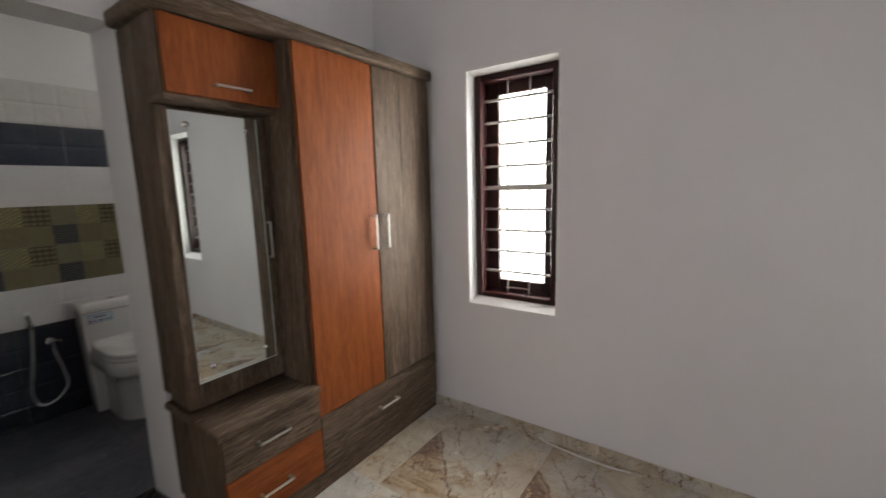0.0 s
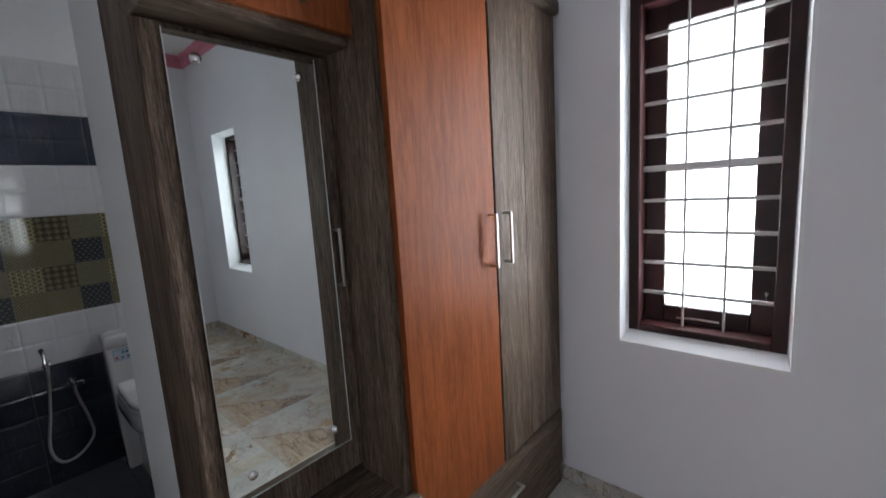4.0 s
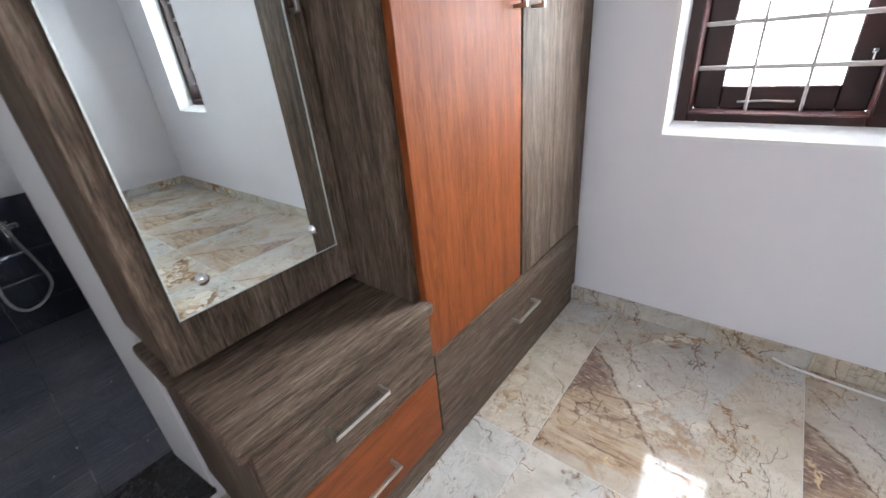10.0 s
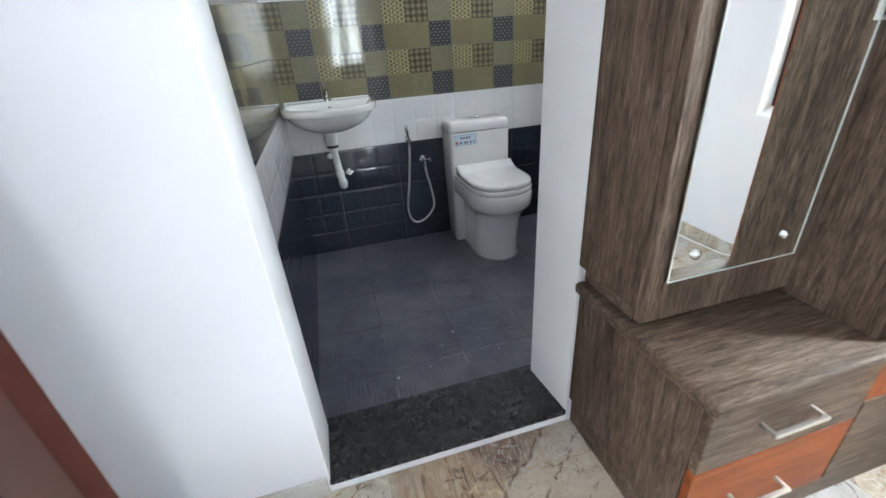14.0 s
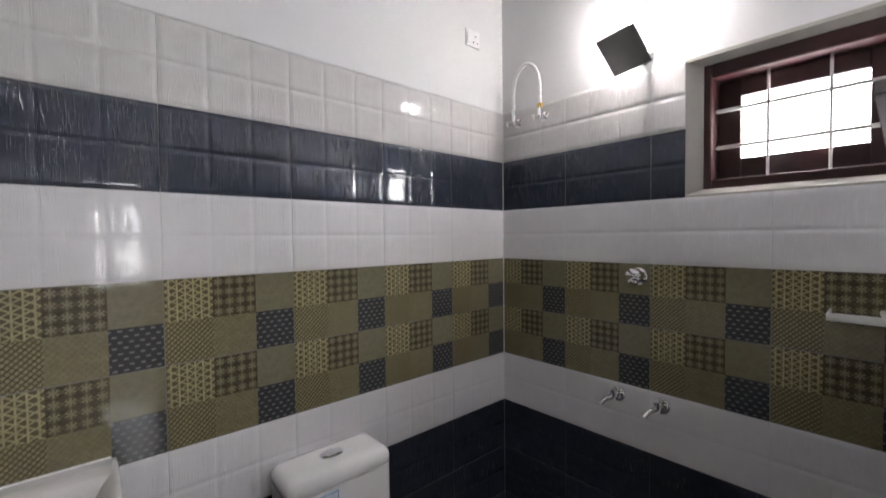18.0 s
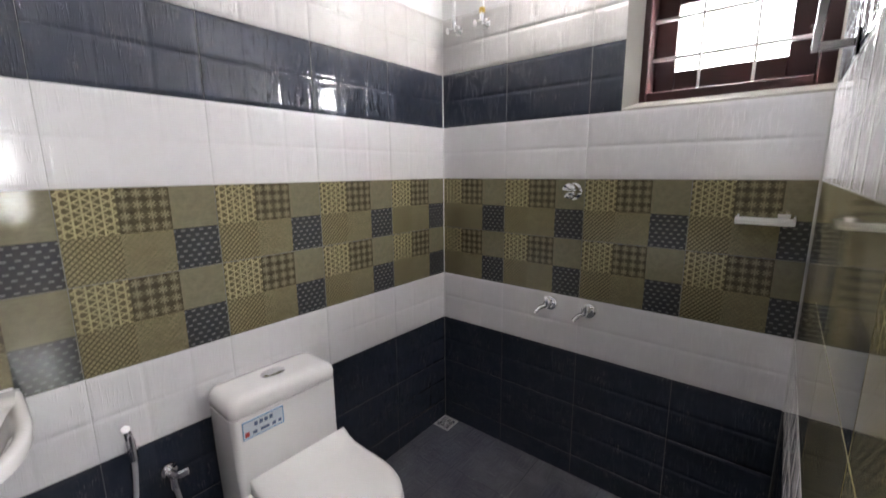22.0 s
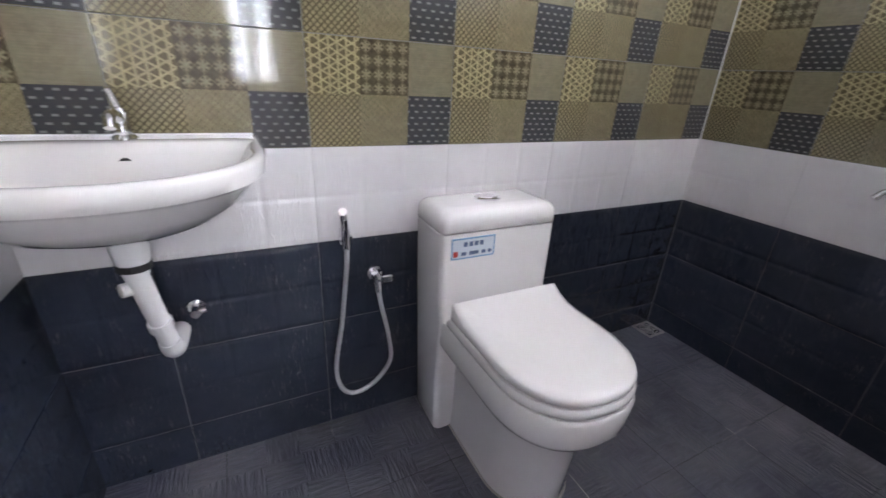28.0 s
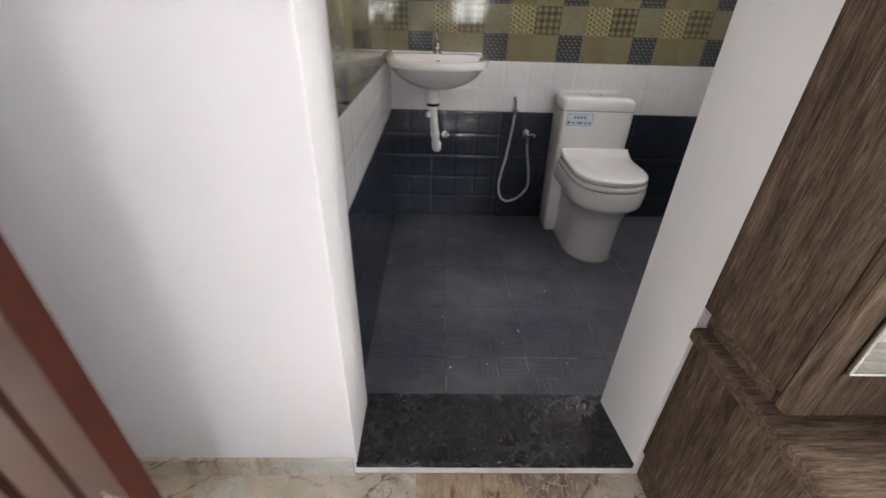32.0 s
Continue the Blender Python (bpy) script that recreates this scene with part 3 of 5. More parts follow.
def structure(name, bm, mat, label, smooth=None):
    return part(name, bm, mat, None, label, smooth, "structure")


def tube(pts, r, n=10, bm=None, caps=True, radii=None):
    """A round tube along a path."""
    bm = bm or bmesh.new()
    pts = [Vector(p) for p in pts]
    rings = []
    up = Vector((0.13, 0.21, 0.97))
    for i, p in enumerate(pts):
        d = (pts[min(i + 1, len(pts) - 1)] - pts[max(i - 1, 0)]).normalized()
        a = d.cross(up)
        if a.length < 0.05:
            a = d.cross(Vector((1, 0, 0)))
        a.normalize()
        b = d.cross(a).normalized()
        rr = radii[i] if radii else r
        rings.append([bm.verts.new(p + rr * (math.cos(t) * a + math.sin(t) * b)) for t in (2 * math.pi * j / n for j in range(n))])
    for q, s in zip(rings, rings[1:]):
        for j in range(n):
            bm.faces.new((q[j], q[(j + 1) % n], s[(j + 1) % n], s[j]))
    if caps:
        bm.faces.new(list(reversed(rings[0])))
        bm.faces.new(rings[-1])
    return bm


def loft(rings, cap0=True, cap1=True, bm=None):
    """A skin over closed rings of equal count."""
    bm = bm or bmesh.new()
    vr = [[bm.verts.new(p) for p in r] for r in rings]
    n = len(vr[0])
    for q, s in zip(vr, vr[1:]):
        for j in range(n):
            bm.faces.new((q[j], q[(j + 1) % n], s[(j + 1) % n], s[j]))
    if cap0:
        bm.faces.new(list(reversed(vr[0])))
    if cap1:
        bm.faces.new(vr[-1])
    return bm


def smooth_path(pts, per=6):
    """A Catmull-Rom line through a few points."""
    pts = [Vector(p) for p in pts]
    ext = [2 * pts[0] - pts[1], *pts, 2 * pts[-1] - pts[-2]]
    out = []
    for a, b, c, d in zip(ext, ext[1:], ext[2:], ext[3:]):
        for i in range(per):
            t = i / per
            out.append(0.5 * (2 * b + (c - a) * t + (2 * a - 5 * b + 4 * c - d) * t * t + (3 * b - a - 3 * c + d) * t ** 3))
    return out + [pts[-1]]


# walls, floors, ceilings --------------------------------------------------
structure("wall_west", boxes(
    (XB, XW, YS, DY0, -0.1, ZC), (XB, XW, DY1, YN, -0.1, ZC), (XB, XW, DY0, DY1, DZ, ZC)), WALL, "white painted wall with the bathroom doorway")
structure("wall_north", boxes(
    (XW, W1[0], YN, YO, 0, ZC), (W1[0], W1[1], YN, YO, 0, W1[2]), (W1[0], W1[1], YN, YO, W1[3], ZC),
    (W1[1], W2[0], YN, YO, 0, ZC), (W2[0], W2[1], YN, YO, 0, W2[2]), (W2[0], W2[1], YN, YO, W2[3], ZC), (W2[1], XE, YN, YO, 0, ZC)),
    WALL, "white painted outer wall with two narrow windows")
structure("wall_east", boxes((XE, XE + 0.2, YS - 0.2, W4[0], 0, ZC), (XE, XE + 0.2, W4[1], YO, 0, ZC), (XE, XE + 0.2, W4[0], W4[1], 0, W4[2]), (XE, XE + 0.2, W4[0], W4[1], W4[3], ZC)), WALL, "white painted bedroom wall with a wider window")
structure("wall_south", boxes((XB, ED[0], YS - 0.2, YS, 0, ZC), (ED[1], XE, YS - 0.2, YS, 0, ZC), (ED[0], ED[1], YS - 0.2, YS, ED[2], ZC)),
          WALL, "white painted wall with the entrance doorway")
structure("ceiling", boxes((XB, XE + 0.2, YS - 0.2, YO, ZC, ZC + 0.15)), CEIL, "white painted bedroom ceiling")
structure("bath_wall_west", boxes((XBW - 0.2, XBW, YBS - 0.2, YO, -0.15, ZBC)), WALLB, "bathroom wall tiled below and painted above")
structure("bath_wall_north", boxes(
    (XBW, WB[0], YBN, YO, -0.15, ZBC), (WB[0], WB[1], YBN, YO, -0.15, WB[2]), (WB[0], WB[1], YBN, YO, WB[3], ZBC), (WB[1], XB + 0.004, YBN, YO, -0.15, ZBC)),
    WALLB, "bathroom wall with a small window, tiled below")
structure("bath_wall_south", boxes((XBW, XB, YBS - 0.2, YBS, -0.15, ZBC)), WALLB, "bathroom side wall tiled below and painted above")
structure("bath_ceiling", boxes((XBW - 0.2, XB, YBS - 0.2, YO, ZBC, ZBC + 0.15)), CEIL, "white painted bathroom ceiling")
sub = structure("floor", boxes((XB - 0.0, XE, YS - 0.9, YN, -0.12, -0.008)), GROUT, "bedroom floor of large polished marble tiles")
bsub = structure("bath_floor", boxes((XBW, XB, YBS, YBN, -0.15, ZBF - 0.006)), GROUTD, "bathroom floor of dark textured tiles")
structure("ground", boxes((-40, 40, -40, 40, -0.4, -0.3)), simple("earth", (0.25, 0.22, 0.16), 0.9, 0, 0.3, 0.3, 4), "bare earth outside")
structure("hall_wall", boxes((-3.2, 0.4, YS - 1.0, YS - 0.9, 0, 2.9), (-3.2, 0.4, YS - 1.0, YS - 0.2, 2.9, 3.0)), WALL, "white painted hall wall beyond the doorway")
structure("backdrop", boxes((-7, 7, 5.0, 5.02, -0.3, 6), (5.5, 5.52, -6, 5.0, -0.3, 6)), BACK, "bright hazy daylight outside")

# windows ------------------------------------------------------------------
def window(name, spec, yf, label, hbars, vbars, inner, glass, rails, depth=0.055, lift=0.0, edge=TRIM, side=0.012):
    """A painted wooden frame with a grille in front of a glazed sash."""
    o0, o1, q0, q1 = spec
    x0, x1, z0, z1 = o0 + side, o1 - 0.007, q0 + lift, q1 - 0.015
    a0, a1, b0, b1 = inner
    g0, g1, h0, h1 = glass
    yc = yf + depth
    win = tagged(new(name), label, "", "", "structure")
    win.location = ((x0 + x1) / 2, yc, z0)
    for s in ((x0, a0, yc, yc + 0.105, z0, z1), (a1, x1, yc, yc + 0.105, z0, z1), (a0, a1, yc, yc + 0.105, z0, b0), (a0, a1, yc, yc + 0.105, b1, z1)):
        part("window_frame", boxes(s, bev=0.004), MAROON, win)
    ys = yc + 0.085
    part("sash", boxes((a0, g0, ys, ys + 0.035, b0, b1), (g1, a1, ys, ys + 0.035, b0, b1), (g0, g1, ys, ys + 0.035, b0, h0), (g0, g1, ys, ys + 0.035, h1, b1),
                *[(g0, g1, ys + 0.002, ys + 0.033, r0, r1) for r0, r1 in rails], bev=0.003), MAROON, win, "dark maroon inner sash")
    zs = [h0, *[z for r in rails for z in r], h1]
    for p0, p1 in zip(zs[::2], zs[1::2]):
        pane = part("pane", boxes((g0, g1, ys + 0.014, ys + 0.019, p0, p1)), GLASS, win, "clear glass pane")
        pane.visible_shadow = False
    yb = yc + 0.058
    for z, r in hbars:
        part("grille_bar", boxes((a0 - 0.003, a1 + 0.003, yb - r, yb + r, z - r, z + r), bev=0.002), BARS, win)
    for x in vbars:
        part("grille_rod", tube([(x, yb - 0.008, b0), (x, yb - 0.008, b1)], 0.0045, 8), BARS, win, smooth=40)
    for j, (a, b) in enumerate((((0, 0), (1, 0)), ((1, 0), (1, 1)), ((1, 1), (0, 1)), ((0, 1), (0, 0)))):
        outer = [((o0, o1)[i] + (0.012 if i else -0.012), yf - 0.003, (q0, q1)[h] + (0.012 if h else -0.012)) for i, h in (a, b)]
        lip = [((o0, o1)[i], yf - 0.003, (q0, q1)[h]) for i, h in (a, b)]
        inner_ = [((x0, x1)[i] + (-0.004 if i else 0.004), yc + 0.001, (z0, z1)[h] + (-0.004 if h else 0.004)) for i, h in (a, b)]
        back = [((x0, x1)[i] + (0.012 if i else -0.012), yc + 0.001, (z0, z1)[h] + (0.012 if h else -0.012)) for i, h in (a, b)]
        rings_ = [[r[e] for r in (lip, inner_, back, outer)] for e in (0, 1)]
        part("reveal" if j else "window_sill", loft(rings_), edge, win)
    part("latch", boxes((a1 - 0.03, a1 - 0.016, ys - 0.008, ys, b0 + 0.145, b0 + 0.158), (a1 - 0.026, a1 - 0.02, ys - 0.014, ys - 0.007, b0 + 0.128, b0 + 0.15), bev=0.002), RAIL, win)
    if lift > 0.03:
        part("stay", tube([((a0 + a1) / 2 - 0.09, ys - 0.008, b0 + 0.022), ((a0 + a1) / 2 - 0.02, ys - 0.007, b0 + 0.026), ((a0 + a1) / 2 + 0.05, ys - 0.006, b0 + 0.024)], 0.0035, 8), STEEL, win)
    return win


hb = [(0.904 + 0.1209 * i, 0.0065) for i in range(9)]
hb[4] = (1.388, 0.011)
window("window_1", W1, YN, "narrow maroon framed window with a painted steel grille", hb, (-1.088, -0.957), (-1.233, -0.817, 0.781, 1.968),
       (-1.161, -0.884, 0.848, 1.903), [(1.372, 1.404)], 0.055, 0.031)
dx = (W2[0] + W2[1] - W1[0] - W1[1]) / 2
window("window_2", W2, YN, "narrow maroon framed window beside the far corner", hb, (-1.088 + dx, -0.957 + dx), (-1.233 + dx, -0.817 + dx, 0.781, 1.968),
       (-1.161 + dx, -0.884 + dx, 0.848, 1.903), [(1.372, 1.404)], 0.115, 0.031)
window("window_3", WB, YBN, "small maroon bathroom window with a steel grille", [(1.776, 0.006), (1.908, 0.006)], (-2.51, -2.355), (-2.663, -2.2, 1.657, 2.018),
       (-2.594, -2.272, 1.735, 1.957), [], 0.03, 0.016, PLASTER, 0.045)

w4 = window("window_4", (-0.33, 0.33, W4[2], W4[3]), 0.0, "maroon window with two glazed sashes", [(0.9 + 0.23 * i, 0.006) for i in range(5)], (-0.15, 0.15), (-0.28, 0.28, 0.78, 1.98),
            (-0.235, 0.235, 0.84, 1.92), [(1.37, 1.41)])
part("mullion", boxes((-0.06, 0.06, 0.13, 0.185, 0.78, 1.98), bev=0.003), MAROON, w4)
w4.location, w4.rotation_euler = (XE + 0.055, (W4[0] + W4[1]) / 2, W4[2]), (0, 0, radians(-90))

# cornice, skirting --------------------------------------------------------
prof = ((0.001, 2.748), (0.013, 2.748), (0.018, 2.756), (0.018, 2.766), (0.024, 2.771), (0.026, 2.822), (0.034, 2.828), (0.036, 2.838), (0.052, 2.848), (0.055, 2.8595), (0.001, 2.8595))
rings = []
for sx, sy, cx, cy in ((1, -1, XW, YN), (-1, -1, XE, YN), (-1, 1, XE, YS), (1, 1, XW, YS), (1, -1, XW, YN)):
    rings.append([(cx + sx * d, cy + sy * d, z) for d, z in prof])
structure("cornice", loft(rings, False, False), PINK, "pink painted plaster cornice round the ceiling")

skirt = structure("baseboard", boxes((XW, XW + 0.001, YS, YS + 0.01, 0, 0.06)), GROUT, "marble tile skirting along the bedroom walls")


def run(axis, a, b, face, out, step, start):
    """Marble skirting pieces along a wall, cut at the floor's joints."""
    cuts = [a] + [c for c in (start + step * i for i in range(-12, 13)) if a + 0.02 < c < b - 0.02] + [b]
    for p, q in zip(cuts, cuts[1:]):
        lo, hi = sorted((face + out * 0.0005, face + out * 0.010))
        s = (p + 0.001, q - 0.001, lo, hi, 0.0, 0.068) if axis == "x" else (lo, hi, p + 0.001, q - 0.001, 0.0, 0.068)
        ob = part("skirting_tile", boxes(s, bev=0.0015), MARBLE_S, skirt)


run("x", -1.537, XE - 0.011, YN, -1, 0.6, -1.35)
run("y", YS, DY0 - 0.002, XW, 1, 1.2, 0.04)
run("y", YS, YN, XE, -1, 1.2, 0.04)
run("x", ED[1] + 0.07, XE - 0.011, YS, 1, 0.6, -1.35)

# threshold ----------------------------------------------------------------
structure("threshold", boxes((XB - 0.035, XW + 0.002, DY0 + 0.001, DY1 - 0.001, 0.024, 0.045), bev=0.003), GRANITE, "speckled black granite threshold")
structure("threshold_riser", boxes((XB - 0.02, XW - 0.002, DY0 + 0.001, DY1 - 0.001, ZBF - 0.006, 0.0235)), TRIM, "white painted riser under the threshold")
lining = boxes((XB + 0.001, XW - 0.001, DY0, DY0 + 0.004, 0.0455, DZ), (XB + 0.001, XW - 0.001, DY0 + 0.004, DY1 - 0.0255, DZ - 0.004, DZ))
loft([[(XB - 0.0065, DY1 - 0.025, z), (XW - 0.001, DY1 - 0.004, z), (XW - 0.001, DY1 - 0.0005, z), (XB - 0.001, DY1 - 0.0005, z)] for z in (0.0455, DZ)], True, True, lining)
structure("door_lining", lining, TRIM, "white painted lining of the bathroom doorway")

# wardrobe -----------------------------------------------------------------
FX = -1.523
wardrobe = thing("wardrobe", (-1.745, 1.3, 0), "built-in wardrobe in dark walnut and orange laminate with a mirror", "wardrobe")


def handle(parent, a, b, out=0.03, r=0.0045):
    """A slim steel bow handle from a to b, standing off along x."""
    a, b = Vector(a), Vector(b)
    d = (b - a).normalized()
    o = Vector((out, 0, 0))
    bm = bmesh.new()
    w = Vector((0, 1, 0)) if abs(d.z) > 0.5 else Vector((0, 0, 1))

    def bar(p, q, u, v):
        vs = [bm.verts.new(s + i * u * r + j * v * r) for s in (p, q) for i, j in ((-1, -1), (1, -1), (1, 1), (-1, 1))]
        for f in ((0, 1, 2, 3), (7, 6, 5, 4), (0, 4, 5, 1), (1, 5, 6, 2), (2, 6, 7, 3), (3, 7, 4, 0)):
            bm.faces.new([vs[i] for i in f])

    bar(a + o - d * r, b + o + d * r, w, Vector((1, 0, 0)))
    bar(a, a + o, w, d)
    bar(b, b + o, w, d)
    bmesh.ops.bevel(bm, geom=bm.edges, offset=0.0012, segments=1, affect="EDGES")
    part("handle", bm, STEEL, parent, "slim steel bow handle")


part("plinth", boxes((XW + 0.001, FX - 0.014, 0.645, 1.972, 0, 0.1), bev=0.001), WALNUT_Y, wardrobe)
part("side_panel", boxes((XW + 0.001, FX - 0.021, 0.634, 0.653, 0.102, 0.503), bev=0.001), WALNUT_Z, wardrobe)
part("carcass", boxes((XW + 0.001, FX - 0.022, 1.072, 1.96, 0.102, 1.999)), WALNUT_Z, wardrobe)
part("carcass", boxes((XW + 0.001, FX - 0.04, 0.655, 1.07, 0.102, 0.503)), WALNUT_Z, wardrobe)
dr = part("drawer", boxes((FX - 0.02, FX, 0.635, 1.069, 0.323, 0.503), bev=0.0025, seg=2), WALNUT_Y, wardrobe, "walnut drawer front")
handle(dr, (FX, 0.765, 0.425), (FX, 0.893, 0.425))
dr = part("drawer", boxes((FX - 0.02, FX, 0.635, 1.069, 0.104, 0.319), bev=0.0025, seg=2), ORANGE_Y, wardrobe, "orange drawer front")
handle(dr, (FX, 0.758, 0.2), (FX, 0.888, 0.2))
dr = part("drawer", boxes((FX - 0.02, FX, 1.074, 1.964, 0.104, 0.368), bev=0.0025, seg=2), WALNUT_Y, wardrobe, "wide walnut drawer front")
handle(dr, (FX, 1.44, 0.248), (FX, 1.57, 0.248))
part("ledge", boxes((XW + 0.001, FX + 0.018, 0.614, 1.072, 0.504, 0.535), bev=0.009, seg=3), WALNUT_Y, wardrobe, "walnut ledge with a rounded front edge", 40)
part("tall_side", boxes((XW + 0.001, FX - 0.021, 1.043, 1.0715, 0.536, 1.999), bev=0.001), WALNUT_Z, wardrobe)
d1 = part("door", boxes((FX - 0.02, FX, 1.066, 1.498, 0.373, 1.995), bev=0.002, seg=2), ORANGE_Z, wardrobe, "orange laminate door")
handle(d1, (FX, 1.463, 1.102), (FX, 1.463, 1.267))
d2 = part("door", boxes((FX - 0.02, FX, 1.508, 1.703, 0.373, 1.995), bev=0.002, seg=2), WALNUT_Z, wardrobe, "narrow walnut laminate door")
handle(d2, (FX, 1.55, 1.102), (FX, 1.55, 1.267))
part("filler_panel", boxes((FX - 0.02, FX - 0.002, 1.706, 1.962, 0.373, 1.995), bev=0.0015), WALNUT_Z, wardrobe)
# mirror bay
MX = -1.712
part("side_panel", boxes((XW + 0.001, MX - 0.031, 0.623, 0.642, 0.585, 1.999), bev=0.001), WALNUT_Z, wardrobe)
part("bay_back", boxes((XW + 0.001, MX - 0.055, 0.645, 1.042, 0.5355, 0.6)), WALNUT_Y, wardrobe)
part("bay_fill", boxes((XW + 0.001, MX - 0.039, 0.643, 1.042, 0.6, 1.715)), WALNUT_Z, wardrobe)
md = part("mirror_door", boxes((MX - 0.03, MX - 0.011, 0.6235, 1.041, 0.56, 1.714), bev=0.0025, seg=2), WALNUT_Z, wardrobe, "walnut door that carries the mirror")
for s in ((MX - 0.011, MX - 0.007, 0.6245, 0.6615, 0.563, 1.712), (MX - 0.011, MX - 0.007, 1.003, 1.04, 0.563, 1.712), (MX - 0.011, MX - 0.007, 0.663, 0.856, 0.563, 0.655), (MX - 0.011, MX - 0.007, 0.858, 1.001, 0.563, 0.655)):
    part("frame_strip", boxes(s, bev=0.0012), WALNUT_Z, md)
part("mirror", boxes((MX - 0.0105, MX, 0.6645, 0.998, 0.66, 1.701), bev=0.0015), MIRROR, md, "tall frameless mirror")
for y in (0.72, 0.95):
    for z in (0.715, 1.652):
        part("mirror_cap", tube([(MX, y, z), (MX + 0.0045, y, z), (MX + 0.0075, y, z)], 0.01, 14, radii=[0.0105, 0.0105, 0.006]), CHROME, md, "chrome mirror cap", 40)
for s in ((MX, MX + 0.001, 0.9955, 0.998, 0.66, 1.701), (MX, MX + 0.001, 0.6645, 0.9955, 0.66, 0.662), (MX, MX + 0.001, 0.6645, 0.666, 0.662, 1.701)):
    part("mirror_edge", boxes(s), EDGE, md, "ground bright edge of the mirror glass")
handle(md, (MX - 0.007, 1.014, 1.115), (MX - 0.007, 1.014, 1.267), 0.022, 0.004)
# loft
part("loft_bottom", boxes((XW + 0.001, -1.628, 0.6235, 1.042, 1.717, 1.737), bev=0.001), WALNUT_Y, wardrobe)
part("loft_body", boxes((XW + 0.001, -1.628, 0.643, 1.042, 1.7375, 1.999)), WALNUT_Z, wardrobe)
part("loft_side", boxes((MX - 0.03, -1.628, 0.6235, 0.6425, 1.7375, 1.999)), WALNUT_Z, wardrobe)
ls = part("loft_shutter", boxes((-1.627, -1.607, 0.628, 1.049, 1.739, 1.99), bev=0.0025, seg=2), ORANGE_Z, wardrobe, "orange loft shutter")
handle(ls, (-1.607, 0.785, 1.782), (-1.607, 0.912, 1.782), 0.026)
part("wardrobe_cornice", boxes((XW + 0.001, -1.506, 0.59, 1.985, 2.0, 2.06), bev=0.016, seg=3), WALNUT_Y, wardrobe, "thick walnut cornice board", 40)

# entrance door ------------------------------------------------------------
hinge, free = Vector((-1.9, -1.295, 0)), Vector((-1.673, -0.396, 0))
ux = (free - hinge).normalized()
nx = Vector((ux.y, -ux.x, 0))
LEAF = Matrix(((ux.x, -nx.x, 0, hinge.x), (ux.y, -nx.y, 0, hinge.y), (0, 0, 1, 0.008), (0, 0, 0, 1)))
door = tagged(new("door_1"), "open maroon painted panel door with a chrome lever handle", "", "", "structure")
door.matrix_world = LEAF
DW, DH = 0.928, 2.03


def leafpart(name, bm, mat, label="", smooth=None):
    ob = new(name, finish(bm, name, mat, smooth))
    ob.parent = door
    return tagged(ob, label)


cols, rows_ = ((0.125, 0.45), (0.568, 0.822)), ((0.165, 0.805), (1.005, 1.90))
bars = [(0, 0.125, 0, 0.038, 0, DH), (0.822, DW, 0, 0.038, 0, DH), (0.45, 0.568, 0, 0.038, 0, DH)]
for c0, c1 in cols:
    bars += [(c0, c1, 0, 0.038, 0, 0.165), (c0, c1, 0, 0.038, 0.805, 1.005), (c0, c1, 0, 0.038, 1.90, DH)]
leafpart("leaf", boxes(*bars), MAROON_D)
for c0, c1 in cols:
    for r0, r1 in rows_:
        bm = bmesh.new()
        box(bm, c0, c1, 0.012, 0.026, r0, r1)
        for ya, yb_ in ((0.012, 0.004), (0.026, 0.034)):
            i1, i2, i3 = 0.012, 0.034, 0.05
            rr = []
            for ins, yy in ((0.0, ya - 0.009 if ya < 0.02 else ya + 0.009), (i1, ya), (i2, ya), (i3, yb_)):
                rr.append([(c0 + ins, yy, r0 + ins), (c1 - ins, yy, r0 + ins), (c1 - ins, yy, r1 - ins), (c0 + ins, yy, r1 - ins)])
            loft(rr, False, True, bm)
        leafpart("panel", bm, MAROON_D)
bm = bmesh.new()
box(bm, 0.853, 0.903, -0.006, 0, 0.955, 1.134, bev=0.002)
leafpart("lock_plate", bm, SATIN, "satin chrome lock plate")
leafpart("lever", tube(smooth_path([(0.878, -0.004, 1.067), (0.878, -0.045, 1.067), (0.868, -0.052, 1.066), (0.84, -0.052, 1.058), (0.81, -0.052, 1.066), (0.785, -0.05, 1.062), (0.765, -0.05, 1.06)]), 0.008, 10,
                      radii=[0.013] * 7 + [0.009] * 8 + [0.0075] * 6 + [0.008] * 6 + [0.009, 0.011, 0.013, 0.014, 0.014, 0.014, 0.0135, 0.012, 0.010, 0.007]), CHROME, "curved chrome lever", 50)
leafpart("keyhole", boxes((0.875, 0.881, -0.0075, -0.006, 0.985, 1.005)), RUBBER)
for z in (0.97, 1.12):
    leafpart("screw", tube([(0.878, -0.006, z), (0.878, -0.0085, z)], 0.004, 8), STEEL)
random.seed(11)
CHIP = simple("chipped_primer", (0.42, 0.33, 0.29), 0.7)
for u, z, w in ((0.884, 0.388, 0.014), (0.902, 0.393, 0.008), (0.868, 0.372, 0.010), (0.893, 0.365, 0.009), (0.908, 0.38, 0.006), (0.876, 0.398, 0.006), (0.915, 0.335, 0.006), (0.06, 0.05, 0.006), (0.918, 0.012, 0.007)):
    ring = [[(u + w * q * math.cos(g) * random.uniform(0.6, 1.1), y, z + w * 0.5 * q * math.sin(g) * random.uniform(0.5, 1.2)) for g in (0.2, 1.3, 2.2, 3.3, 4.4, 5.4)] for q, y in ((1.0, 0.0), (0.9, -0.0012))]
    leafpart("paint_chip", loft(ring), CHIP)
leafpart("stop_bolt", boxes((0.928, 0.936, 0.012, 0.024, 1.05, 1.066)), RUBBER)
